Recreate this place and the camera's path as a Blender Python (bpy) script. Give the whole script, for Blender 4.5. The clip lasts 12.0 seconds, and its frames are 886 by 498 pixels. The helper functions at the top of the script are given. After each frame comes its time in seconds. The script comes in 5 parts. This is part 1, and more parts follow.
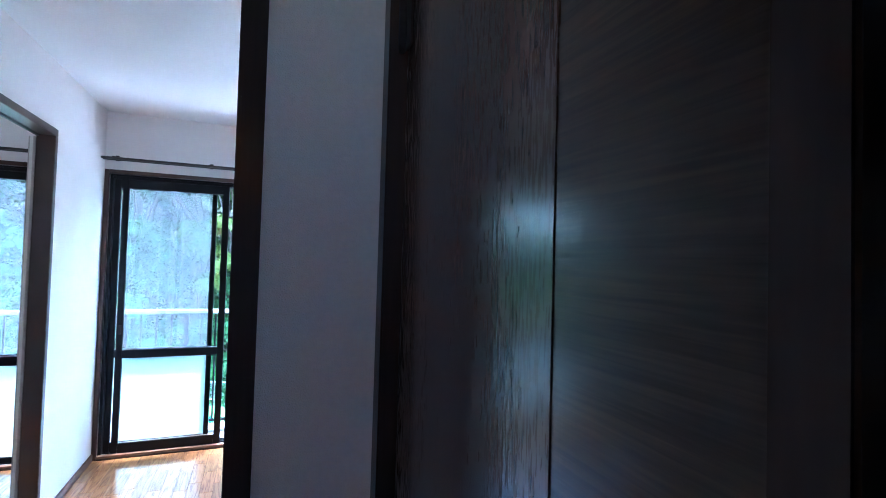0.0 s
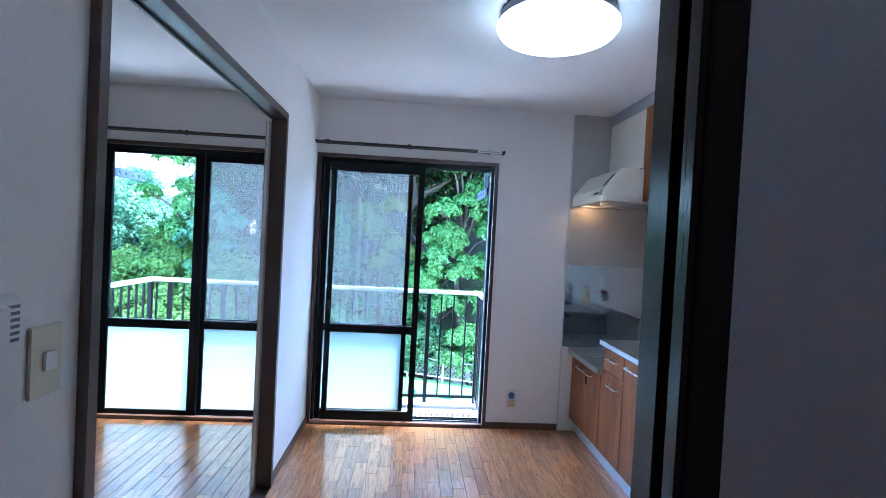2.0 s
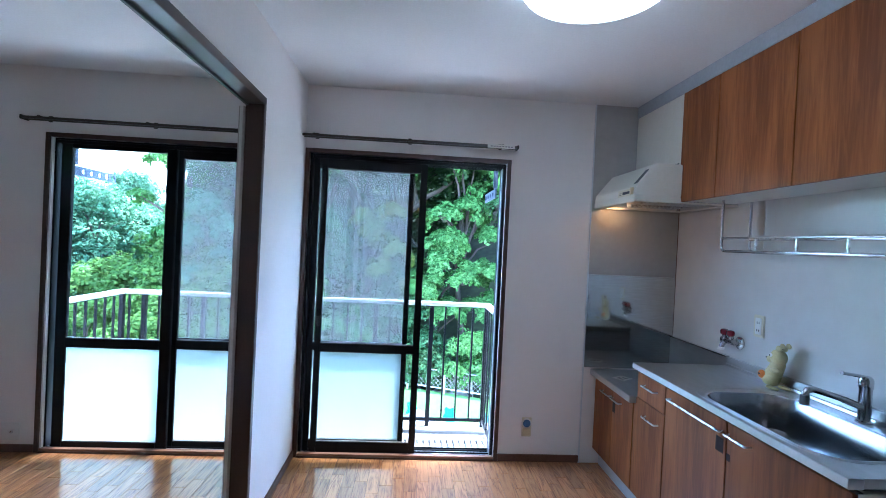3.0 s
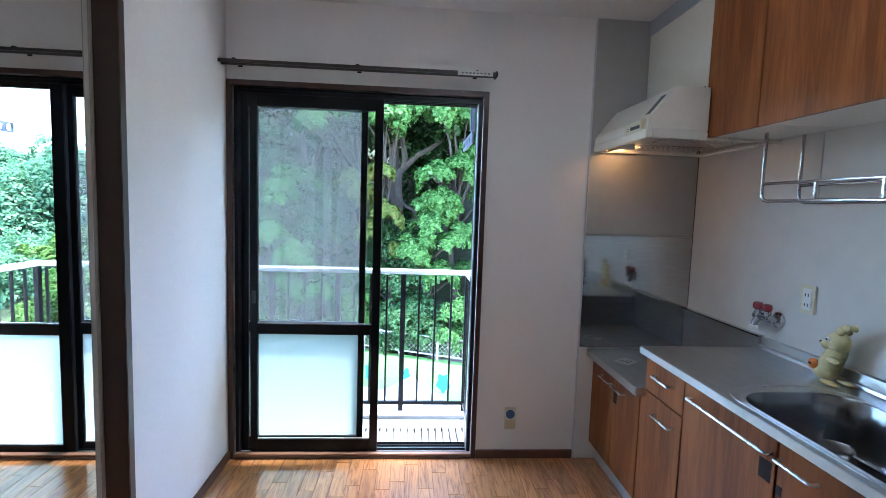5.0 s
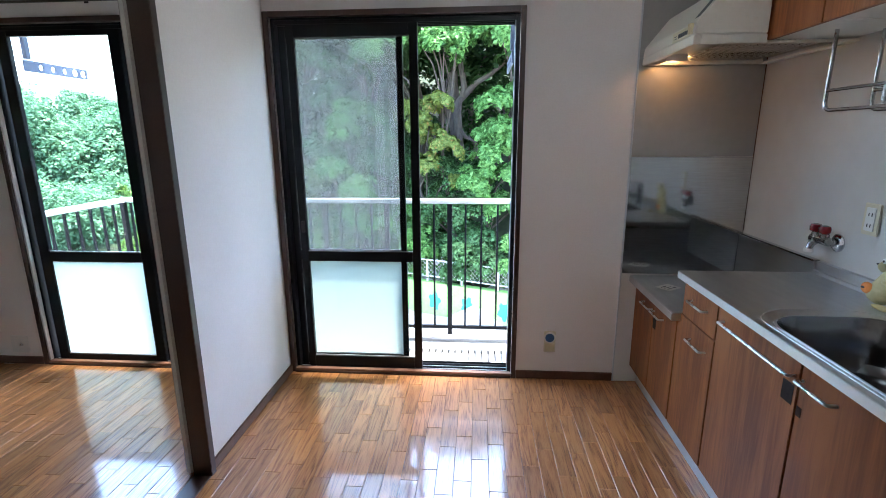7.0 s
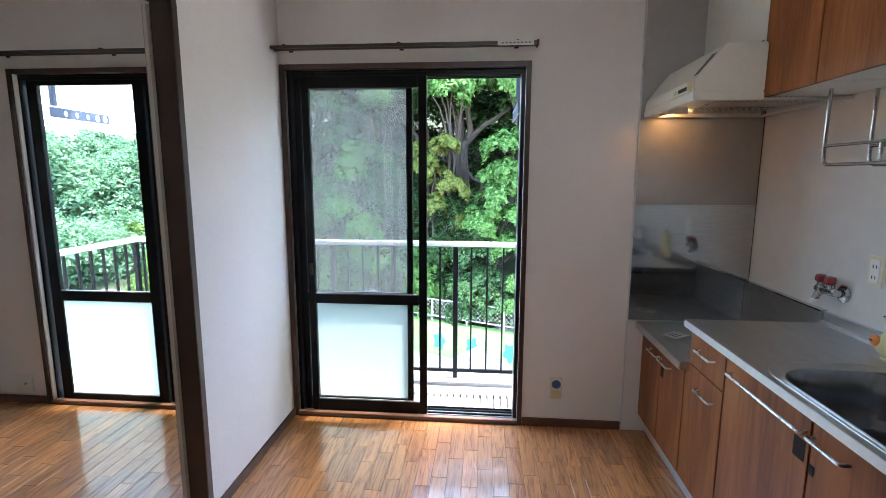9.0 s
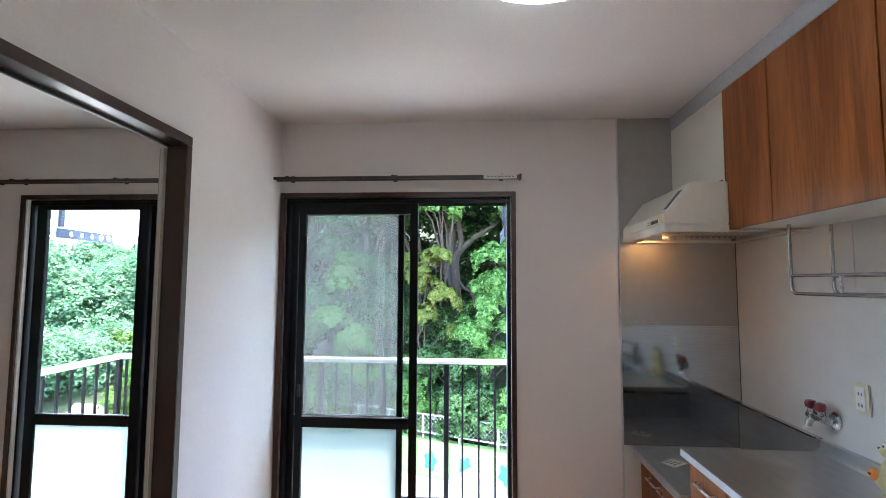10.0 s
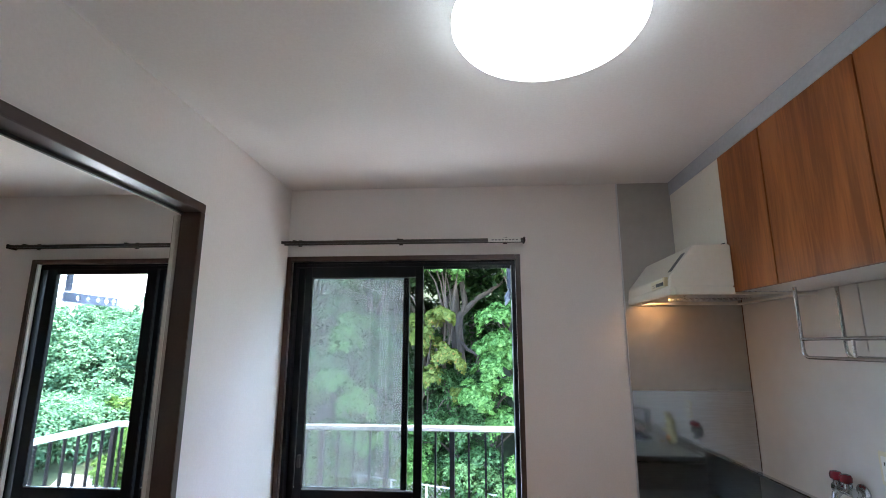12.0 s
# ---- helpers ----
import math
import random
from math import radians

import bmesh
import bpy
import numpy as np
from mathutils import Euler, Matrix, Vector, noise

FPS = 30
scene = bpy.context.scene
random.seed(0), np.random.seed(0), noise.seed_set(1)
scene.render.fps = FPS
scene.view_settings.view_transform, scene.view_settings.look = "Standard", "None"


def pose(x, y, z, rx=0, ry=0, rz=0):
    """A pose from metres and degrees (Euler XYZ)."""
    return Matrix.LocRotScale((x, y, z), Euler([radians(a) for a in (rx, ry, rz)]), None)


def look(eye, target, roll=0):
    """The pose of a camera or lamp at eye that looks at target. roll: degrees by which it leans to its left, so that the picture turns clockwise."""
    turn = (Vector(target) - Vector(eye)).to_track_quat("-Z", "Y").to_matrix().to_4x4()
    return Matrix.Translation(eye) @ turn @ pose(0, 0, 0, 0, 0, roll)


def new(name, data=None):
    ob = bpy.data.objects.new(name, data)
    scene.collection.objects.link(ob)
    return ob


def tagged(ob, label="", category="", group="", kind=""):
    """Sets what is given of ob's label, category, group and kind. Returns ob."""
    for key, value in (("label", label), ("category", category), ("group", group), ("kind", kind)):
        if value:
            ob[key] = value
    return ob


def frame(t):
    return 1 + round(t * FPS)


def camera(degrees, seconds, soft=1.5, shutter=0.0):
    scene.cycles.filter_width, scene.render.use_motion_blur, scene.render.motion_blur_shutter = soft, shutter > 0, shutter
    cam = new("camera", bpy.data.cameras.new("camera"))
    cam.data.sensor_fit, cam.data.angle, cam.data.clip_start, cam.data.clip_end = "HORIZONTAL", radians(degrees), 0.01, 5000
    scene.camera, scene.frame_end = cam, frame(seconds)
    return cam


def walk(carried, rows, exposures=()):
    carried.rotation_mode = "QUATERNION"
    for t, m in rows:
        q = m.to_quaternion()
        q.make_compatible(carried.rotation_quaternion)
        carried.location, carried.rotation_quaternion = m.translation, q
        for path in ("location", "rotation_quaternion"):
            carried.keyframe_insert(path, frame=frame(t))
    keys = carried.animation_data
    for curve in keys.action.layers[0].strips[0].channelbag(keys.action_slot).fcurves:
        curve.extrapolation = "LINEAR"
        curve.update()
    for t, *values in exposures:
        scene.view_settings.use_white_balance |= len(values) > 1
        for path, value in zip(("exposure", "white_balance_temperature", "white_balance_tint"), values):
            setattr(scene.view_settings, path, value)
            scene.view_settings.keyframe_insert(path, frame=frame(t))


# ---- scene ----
# ================= camera and walk =================
cam = camera(85.9, 12.0, soft=0.9)
PATH = [
    (0.0, (0.606, 3.028, 1.438), (1.331, 4.89, 1.495), 1.6),
    (0.5, (0.584, 3.056, 1.439), (1.081, 4.993, 1.419), 2.5),
    (1.0, (0.505, 3.142, 1.432), (0.815, 5.117, 1.379), 3.2),
    (1.5, (0.38, 3.278, 1.433), (0.572, 5.268, 1.385), 3.2),
    (2.0, (0.321, 3.4, 1.433), (0.45, 5.396, 1.392), 3.0),
    (2.5, (0.311, 3.598, 1.421), (0.429, 5.594, 1.384), 2.6),
    (2.7, (0.307, 3.69, 1.429), (0.426, 5.686, 1.408), 2.7),
    (4.3, (0.34, 4.324, 1.463), (0.557, 6.312, 1.442), 1.8),
    (4.5, (0.374, 4.361, 1.447), (0.59, 6.349, 1.412), 1.6),
    (5.0, (0.55, 4.427, 1.414), (0.687, 6.415, 1.238), 1.9),
    (5.5, (0.69, 4.442, 1.391), (0.701, 6.416, 1.066), 1.7),
    (6.0, (0.703, 4.414, 1.39), (0.642, 6.373, 0.992), 0.8),
    (6.5, (0.709, 4.394, 1.39), (0.601, 6.344, 0.959), 0.1),
    (7.0, (0.708, 4.392, 1.393), (0.569, 6.334, 0.936), -0.3),
    (8.8, (0.692, 4.381, 1.42), (0.533, 6.338, 1.038), -0.1),
    (9.0, (0.703, 4.372, 1.431), (0.54, 6.342, 1.131), 0.2),
    (9.5, (0.712, 4.343, 1.483), (0.559, 6.336, 1.415), 0.4),
    (10.0, (0.718, 4.319, 1.508), (0.584, 6.309, 1.654), 0.3),
    (10.5, (0.714, 4.307, 1.516), (0.585, 6.287, 1.769), 0.2),
    (11.0, (0.715, 4.304, 1.517), (0.581, 6.274, 1.838), 0.0),
    (11.5, (0.715, 4.305, 1.515), (0.575, 6.265, 1.887), -0.1),
    (12.0, (0.706, 4.302, 1.521), (0.562, 6.257, 1.917), 0.1),
]
EXPO = [
    (0.0, 5.8, 4700, 8), (0.6, 5.45, 4750, 8), (1.5, 5.15, 4850, 8), (2.5, 4.95, 4950, 8), (4.3, 4.8, 5450, 8),
    (5.5, 4.7, 5850, 8), (7.0, 4.68, 6200, 10), (8.8, 4.68, 6500, 12), (9.5, 4.86, 6550, 12), (12.0, 4.76, 6400, 11),
]
walk(cam, [(t, look(e, g, r)) for t, e, g, r in PATH], EXPO)

# ================= world, sun and lamp strengths =================
SKY, SUN, LAMP, BULB = 0.15, 1.3, 0.36, 1.8
SUN_EL, SUN_AZ = radians(73), radians(56)
world = bpy.data.worlds.new("world")
scene.world = world
world.use_nodes = True
wn = world.node_tree.nodes
sky = wn.new("ShaderNodeTexSky")
sky.sky_type = "NISHITA"
sky.sun_disc = False
sky.sun_elevation, sky.sun_rotation = SUN_EL, SUN_AZ
sky.dust_density, sky.air_density = 1.5, 1.0
world.node_tree.links.new(sky.outputs["Color"], wn["Background"].inputs["Color"])
wn["Background"].inputs["Strength"].default_value = SKY
sun = new("sun", bpy.data.lights.new("sun", "SUN"))
sun.data.energy, sun.data.angle, sun.data.color = SUN, radians(14), (1.0, 0.96, 0.9)
sun_dir = Vector((math.sin(SUN_AZ) * math.cos(SUN_EL), math.cos(SUN_AZ) * math.cos(SUN_EL), math.sin(SUN_EL)))
sun.matrix_world = look(sun_dir * 60, (0, 0, 0))

# ================= helpers of this scene =================
PLACE = {}


def thing(name, at, label, category, group="", kind=""):
    ob = new(name)
    ob.empty_display_size = 0.1
    ob.location = at
    PLACE[ob] = Vector(at)
    return tagged(ob, label, category, group, kind)


def solid(name, bm, mats, label="", category="", group="", kind="", parent=None, smooth=False):
    """Link a bmesh given in world metres as one mesh object, its origin at the middle of its foot."""
    bmesh.ops.recalc_face_normals(bm, faces=bm.faces)
    co = np.array([v.co for v in bm.verts])
    lo, hi = co.min(0), co.max(0)
    c = Vector(((lo[0] + hi[0]) / 2, (lo[1] + hi[1]) / 2, lo[2]))
    bmesh.ops.translate(bm, verts=bm.verts, vec=-c)
    me = bpy.data.meshes.new(name)
    if smooth:
        for f in bm.faces:
            f.smooth = True
        for e in bm.edges:
            if len(e.link_faces) == 2 and e.calc_face_angle() > radians(38):
                e.smooth = False
    bm.to_mesh(me)
    bm.free()
    for m in mats if isinstance(mats, (list, tuple)) else [mats]:
        me.materials.append(m)
    ob = new(name, me)
    ob.location = c
    if parent is not None:
        ob.parent = parent
        ob.matrix_parent_inverse = Matrix.Translation(-PLACE[parent])
    PLACE[ob] = c
    return tagged(ob, label, category, group, kind)


def part(name, bm, material, parent, label="", smooth=False):
    return solid(name, bm, material, label, parent=parent, smooth=smooth)


def box(x0, y0, z0, x1, y1, z1, bevel=0.0, seg=2, bm=None):
    """A box between two corners, its edges rounded by bevel, in bm or in a new bmesh."""
    tmp = bmesh.new()
    bmesh.ops.create_cube(tmp, size=1)
    for v in tmp.verts:
        v.co = Vector(((x0 + x1) / 2 + v.co.x * (x1 - x0), (y0 + y1) / 2 + v.co.y * (y1 - y0), (z0 + z1) / 2 + v.co.z * (z1 - z0)))
    if bevel:
        bmesh.ops.bevel(tmp, geom=tmp.edges[:], offset=bevel, segments=seg, affect="EDGES", clamp_overlap=True)
    return join(tmp, bm)


def join(tmp, bm):
    if bm is None:
        return tmp
    me = bpy.data.meshes.new("join")
    tmp.to_mesh(me)
    tmp.free()
    bm.from_mesh(me)
    bpy.data.meshes.remove(me)
    return bm


def tube(points, r, seg=12, bm=None, caps=True):
    """A round bar of radius r (one number, or one a point) along points."""
    tmp = bm if bm is not None else bmesh.new()
    pts = [Vector(p) for p in points]
    rr = r if isinstance(r, (list, tuple)) else [r] * len(pts)
    rings, side = [], None
    for i, p in enumerate(pts):
        d = (pts[min(i + 1, len(pts) - 1)] - pts[max(i - 1, 0)]).normalized()
        if side is None:
            side = d.cross(Vector((0, 0, 1)) if abs(d.z) < 0.9 else Vector((1, 0, 0))).normalized()
        else:
            side = (side - d * side.dot(d)).normalized()
        up = d.cross(side)
        rings.append([tmp.verts.new(p + (side * math.cos(a) + up * math.sin(a)) * rr[i]) for a in [2 * math.pi * k / seg for k in range(seg)]])
    for a, b in zip(rings, rings[1:]):
        for k in range(seg):
            tmp.faces.new((a[k], a[(k + 1) % seg], b[(k + 1) % seg], b[k]))
    if caps:
        tmp.faces.new(rings[0][::-1])
        tmp.faces.new(rings[-1])
    return tmp


def bend(points, r, steps=6):
    """Round the corners of a line of points with radius r."""
    pts = [Vector(p) for p in points]
    out = [pts[0]]
    for a, b, c in zip(pts, pts[1:], pts[2:]):
        u, w = (a - b).normalized(), (c - b).normalized()
        p0, p1 = b + u * r, b + w * r
        for k in range(steps + 1):
            t = k / steps
            out.append(p0 * (1 - t) ** 2 + b * 2 * t * (1 - t) + p1 * t * t)
    return out + [pts[-1]]


def lathe(profile, centre, axis="z", seg=24, bm=None):
    """Turn a profile of (radius, height) about an axis through centre."""
    tmp = bm if bm is not None else bmesh.new()
    rings = []
    for r, h in profile:
        ring = []
        for k in range(seg):
            a = 2 * math.pi * k / seg
            u, w = r * math.cos(a), r * math.sin(a)
            p = {"z": (u, w, h), "y": (u, h, w), "x": (h, u, w)}[axis]
            ring.append(tmp.verts.new(Vector(centre) + Vector(p)))
        rings.append(ring)
    for a, b in zip(rings, rings[1:]):
        for k in range(seg):
            tmp.faces.new((a[k], a[(k + 1) % seg], b[(k + 1) % seg], b[k]))
    tmp.faces.new(rings[0][::-1])
    tmp.faces.new(rings[-1])
    return tmp


def prism(outline, y0, y1, bm=None, bevel=0.0):
    """An outline of (x, z) drawn out from y0 to y1."""
    tmp = bmesh.new()
    a = [tmp.verts.new((x, y0, z)) for x, z in outline]
    b = [tmp.verts.new((x, y1, z)) for x, z in outline]
    tmp.faces.new(a)
    tmp.faces.new(b[::-1])
    for k in range(len(a)):
        j = (k + 1) % len(a)
        tmp.faces.new((a[j], a[k], b[k], b[j]))
    if bevel:
        bmesh.ops.bevel(tmp, geom=tmp.edges[:], offset=bevel, segments=2, affect="EDGES", clamp_overlap=True)
    return join(tmp, bm)


def wall(axis, face, back, u0, u1, z0, z1, holes=()):
    """A wall across x ('x': it stands at x = face..back and runs along y) or across y, with holes (u0, u1, z0, z1) through it."""
    us = sorted({u0, u1, *[h[0] for h in holes], *[h[1] for h in holes]})
    zs = sorted({z0, z1, *[h[2] for h in holes], *[h[3] for h in holes]})
    full = lambda i, j: 0 <= i < len(us) - 1 and 0 <= j < len(zs) - 1 and not any(
        h[0] - 1e-6 < (us[i] + us[i + 1]) / 2 < h[1] + 1e-6 and h[2] - 1e-6 < (zs[j] + zs[j + 1]) / 2 < h[3] + 1e-6 for h in holes)
    bm, made = bmesh.new(), {}

    def vert(d, u, z):
        key = (d, u, z)
        if key not in made:
            made[key] = bm.verts.new((d, u, z) if axis == "x" else (u, d, z))
        return made[key]

    for i in range(len(us) - 1):
        for j in range(len(zs) - 1):
            if not full(i, j):
                continue
            a, b, c, d = us[i], us[i + 1], zs[j], zs[j + 1]
            for f in (face, back):
                bm.faces.new([vert(f, *p) for p in ((a, c), (b, c), (b, d), (a, d))])
            for (di, dj), (p, q) in {(-1, 0): ((a, c), (a, d)), (1, 0): ((b, c), (b, d)), (0, -1): ((a, c), (b, c)), (0, 1): ((a, d), (b, d))}.items():
                if not full(i + di, j + dj):
                    bm.faces.new([vert(face, *p), vert(face, *q), vert(back, *q), vert(back, *p)])
    return bm


def rounded(x0, y0, x1, y1, r, seg=6):
    """The corners of a rounded rectangle, anticlockwise."""
    pts = []
    for cx, cy, a0 in ((x1 - r, y1 - r, 0), (x0 + r, y1 - r, 90), (x0 + r, y0 + r, 180), (x1 - r, y0 + r, 270)):
        for k in range(seg + 1):
            a = radians(a0 + 90 * k / seg)
            pts.append((cx + r * math.cos(a), cy + r * math.sin(a)))
    return pts


# ================= materials =================
def surface(name, a, b=None, rough=0.5, metal=0.0, scale=(6, 6, 6), fine=(60, 60, 60), mix=0.5, bump=0.0, bump_scale=(300, 300, 300),
            rough_var=0.08, coat=0.0, coat_rough=0.1, island=0.0, each=0.0, detail=4, spec=0.5, distort=0.0, sharp=0.14):
    """A surface whose colour wanders between a and b at two scales, with fine relief and uneven gloss."""
    m = bpy.data.materials.new(name)
    m.use_nodes = True
    nt = m.node_tree
    n, l = nt.nodes, nt.links
    bsdf = n["Principled BSDF"]
    b = b or tuple(c * 0.85 for c in a)
    co = n.new("ShaderNodeTexCoord")
    src = co.outputs["Object"]
    if each or island:
        add = n.new("ShaderNodeVectorMath")
        add.operation = "ADD"
        rnd = n.new("ShaderNodeObjectInfo").outputs["Random"] if each else n.new("ShaderNodeNewGeometry").outputs["Random Per Island"]
        mul = n.new("ShaderNodeMath")
        mul.operation = "MULTIPLY"
        mul.inputs[1].default_value = 37.0
        l.new(rnd, mul.inputs[0])
        l.new(src, add.inputs[0])
        l.new(mul.outputs[0], add.inputs[1])
        src = add.outputs[0]

    def noise_at(sc, det):
        mp = n.new("ShaderNodeMapping")
        mp.inputs["Scale"].default_value = sc
        l.new(src, mp.inputs["Vector"])
        t = n.new("ShaderNodeTexNoise")
        t.inputs["Scale"].default_value, t.inputs["Detail"].default_value, t.inputs["Distortion"].default_value = 1.0, det, distort
        l.new(mp.outputs[0], t.inputs["Vector"])
        return t.outputs["Fac"]

    big, small = noise_at(scale, detail), noise_at(fine, 3)
    blend = n.new("ShaderNodeMix")
    blend.data_type = "FLOAT"
    blend.inputs[0].default_value = mix
    l.new(big, blend.inputs[2])
    l.new(small, blend.inputs[3])
    ramp = n.new("ShaderNodeValToRGB")
    ramp.color_ramp.elements[0].position, ramp.color_ramp.elements[1].position = 0.5 - sharp, 0.5 + sharp
    ramp.color_ramp.elements[0].color, ramp.color_ramp.elements[1].color = (*a, 1), (*b, 1)
    l.new(blend.outputs[0], ramp.inputs[0])
    col = ramp.outputs[0]
    if each or island:
        hsv = n.new("ShaderNodeHueSaturation")
        mr = n.new("ShaderNodeMapRange")
        amount = each or island
        mr.inputs["To Min"].default_value, mr.inputs["To Max"].default_value = 1 - amount, 1 + amount
        l.new(rnd, mr.inputs["Value"])
        l.new(mr.outputs[0], hsv.inputs["Value"])
        l.new(col, hsv.inputs["Color"])
        col = hsv.outputs[0]
    l.new(col, bsdf.inputs["Base Color"])
    mr2 = n.new("ShaderNodeMapRange")
    mr2.inputs["To Min"].default_value, mr2.inputs["To Max"].default_value = max(0.02, rough - rough_var), rough + rough_var
    l.new(blend.outputs[0], mr2.inputs["Value"])
    l.new(mr2.outputs[0], bsdf.inputs["Roughness"])
    bsdf.inputs["Metallic"].default_value = metal
    bsdf.inputs["Specular IOR Level"].default_value = spec
    bsdf.inputs["Coat Weight"].default_value, bsdf.inputs["Coat Roughness"].default_value = coat, coat_rough
    if bump:
        bp = n.new("ShaderNodeBump")
        bp.inputs["Strength"].default_value, bp.inputs["Distance"].default_value = bump, 0.002
        l.new(noise_at(bump_scale, 2), bp.inputs["Height"])
        l.new(bp.outputs[0], bsdf.inputs["Normal"])
        if coat:
            l.new(bp.outputs[0], bsdf.inputs["Coat Normal"])
    return m


def glow(name, colour, strength):
    m = bpy.data.materials.new(name)
    m.use_nodes = True
    p = m.node_tree.nodes["Principled BSDF"]
    p.inputs["Base Color"].default_value = (0.8, 0.8, 0.8, 1)
    p.inputs["Emission Color"].default_value = (*colour, 1)
    p.inputs["Emission Strength"].default_value = strength
    return m


def blend_of(name, first, second, fac):
    """A mix of two shaders, each a (node type, colour, roughness or None)."""
    m = bpy.data.materials.new(name)
    m.use_nodes = True
    n, l = m.node_tree.nodes, m.node_tree.links
    n.remove(n["Principled BSDF"])
    mixer = n.new("ShaderNodeMixShader")
    mixer.inputs[0].default_value = fac
    for k, (kind, colour, rough) in enumerate((first, second)):
        s = n.new(kind)
        s.inputs["Color"].default_value = (*colour, 1)
        if rough is not None:
            s.inputs["Roughness"].default_value = rough
        l.new(s.outputs[0], mixer.inputs[1 + k])
    l.new(mixer.outputs[0], n["Material Output"].inputs["Surface"])
    return m


WALLPAPER = surface("wallpaper", (0.78, 0.735, 0.705), (0.83, 0.785, 0.755), rough=0.85, scale=(2, 2, 2), fine=(120, 120, 120), bump=0.5, bump_scale=(420, 420, 420), spec=0.25)
CEILING = surface("ceiling_paper", (0.74, 0.72, 0.70), (0.79, 0.775, 0.755), rough=0.88, scale=(1.5, 1.5, 1.5), fine=(90, 90, 90), bump=0.6, bump_scale=(260, 260, 260), spec=0.2)
DARKWOOD = surface("dark_stained_wood", (0.022, 0.012, 0.009), (0.045, 0.025, 0.018), rough=0.24, scale=(9, 9, 2), fine=(120, 120, 9), bump=0.05, bump_scale=(200, 200, 14), spec=0.3, sharp=0.3)
LACQUER = surface("lacquered_dark_wood", (0.034, 0.016, 0.011), (0.06, 0.03, 0.021), rough=0.38, scale=(9, 2, 9), fine=(120, 9, 120), bump=0.04, bump_scale=(200, 14, 200), coat=0.5, coat_rough=0.14, sharp=0.3)
SILLWOOD = surface("pale_sill_wood", (0.2, 0.1, 0.06), (0.28, 0.15, 0.09), rough=0.45, scale=(2, 9, 9), fine=(9, 90, 90))
CASING = surface("brown_casing_wood", (0.045, 0.022, 0.015), (0.08, 0.042, 0.028), rough=0.4, scale=(10, 10, 10), fine=(120, 120, 30), bump=0.2, bump_scale=(200, 200, 40))
BASEWOOD = surface("baseboard_wood", (0.085, 0.038, 0.022), (0.14, 0.065, 0.038), rough=0.45, scale=(10, 10, 10), fine=(120, 40, 120), bump=0.2, bump_scale=(200, 60, 200))
DOORWOOD = surface("door_veneer_plain", (0.045, 0.018, 0.01), (0.075, 0.034, 0.02), rough=0.27, scale=(6, 10, 1.2), fine=(60, 320, 30), bump=0.012, bump_scale=(60, 420, 40), rough_var=0.05, coat=0.38, coat_rough=0.19, spec=0.2)
DOORGRAIN = surface("door_veneer_streaked", (0.022, 0.011, 0.007), (0.07, 0.04, 0.025), rough=0.3, scale=(6, 1.6, 30), fine=(60, 9, 230), bump=0.07, bump_scale=(60, 12, 210), rough_var=0.06, coat=0.3, coat_rough=0.2, distort=0.6, spec=0.2)


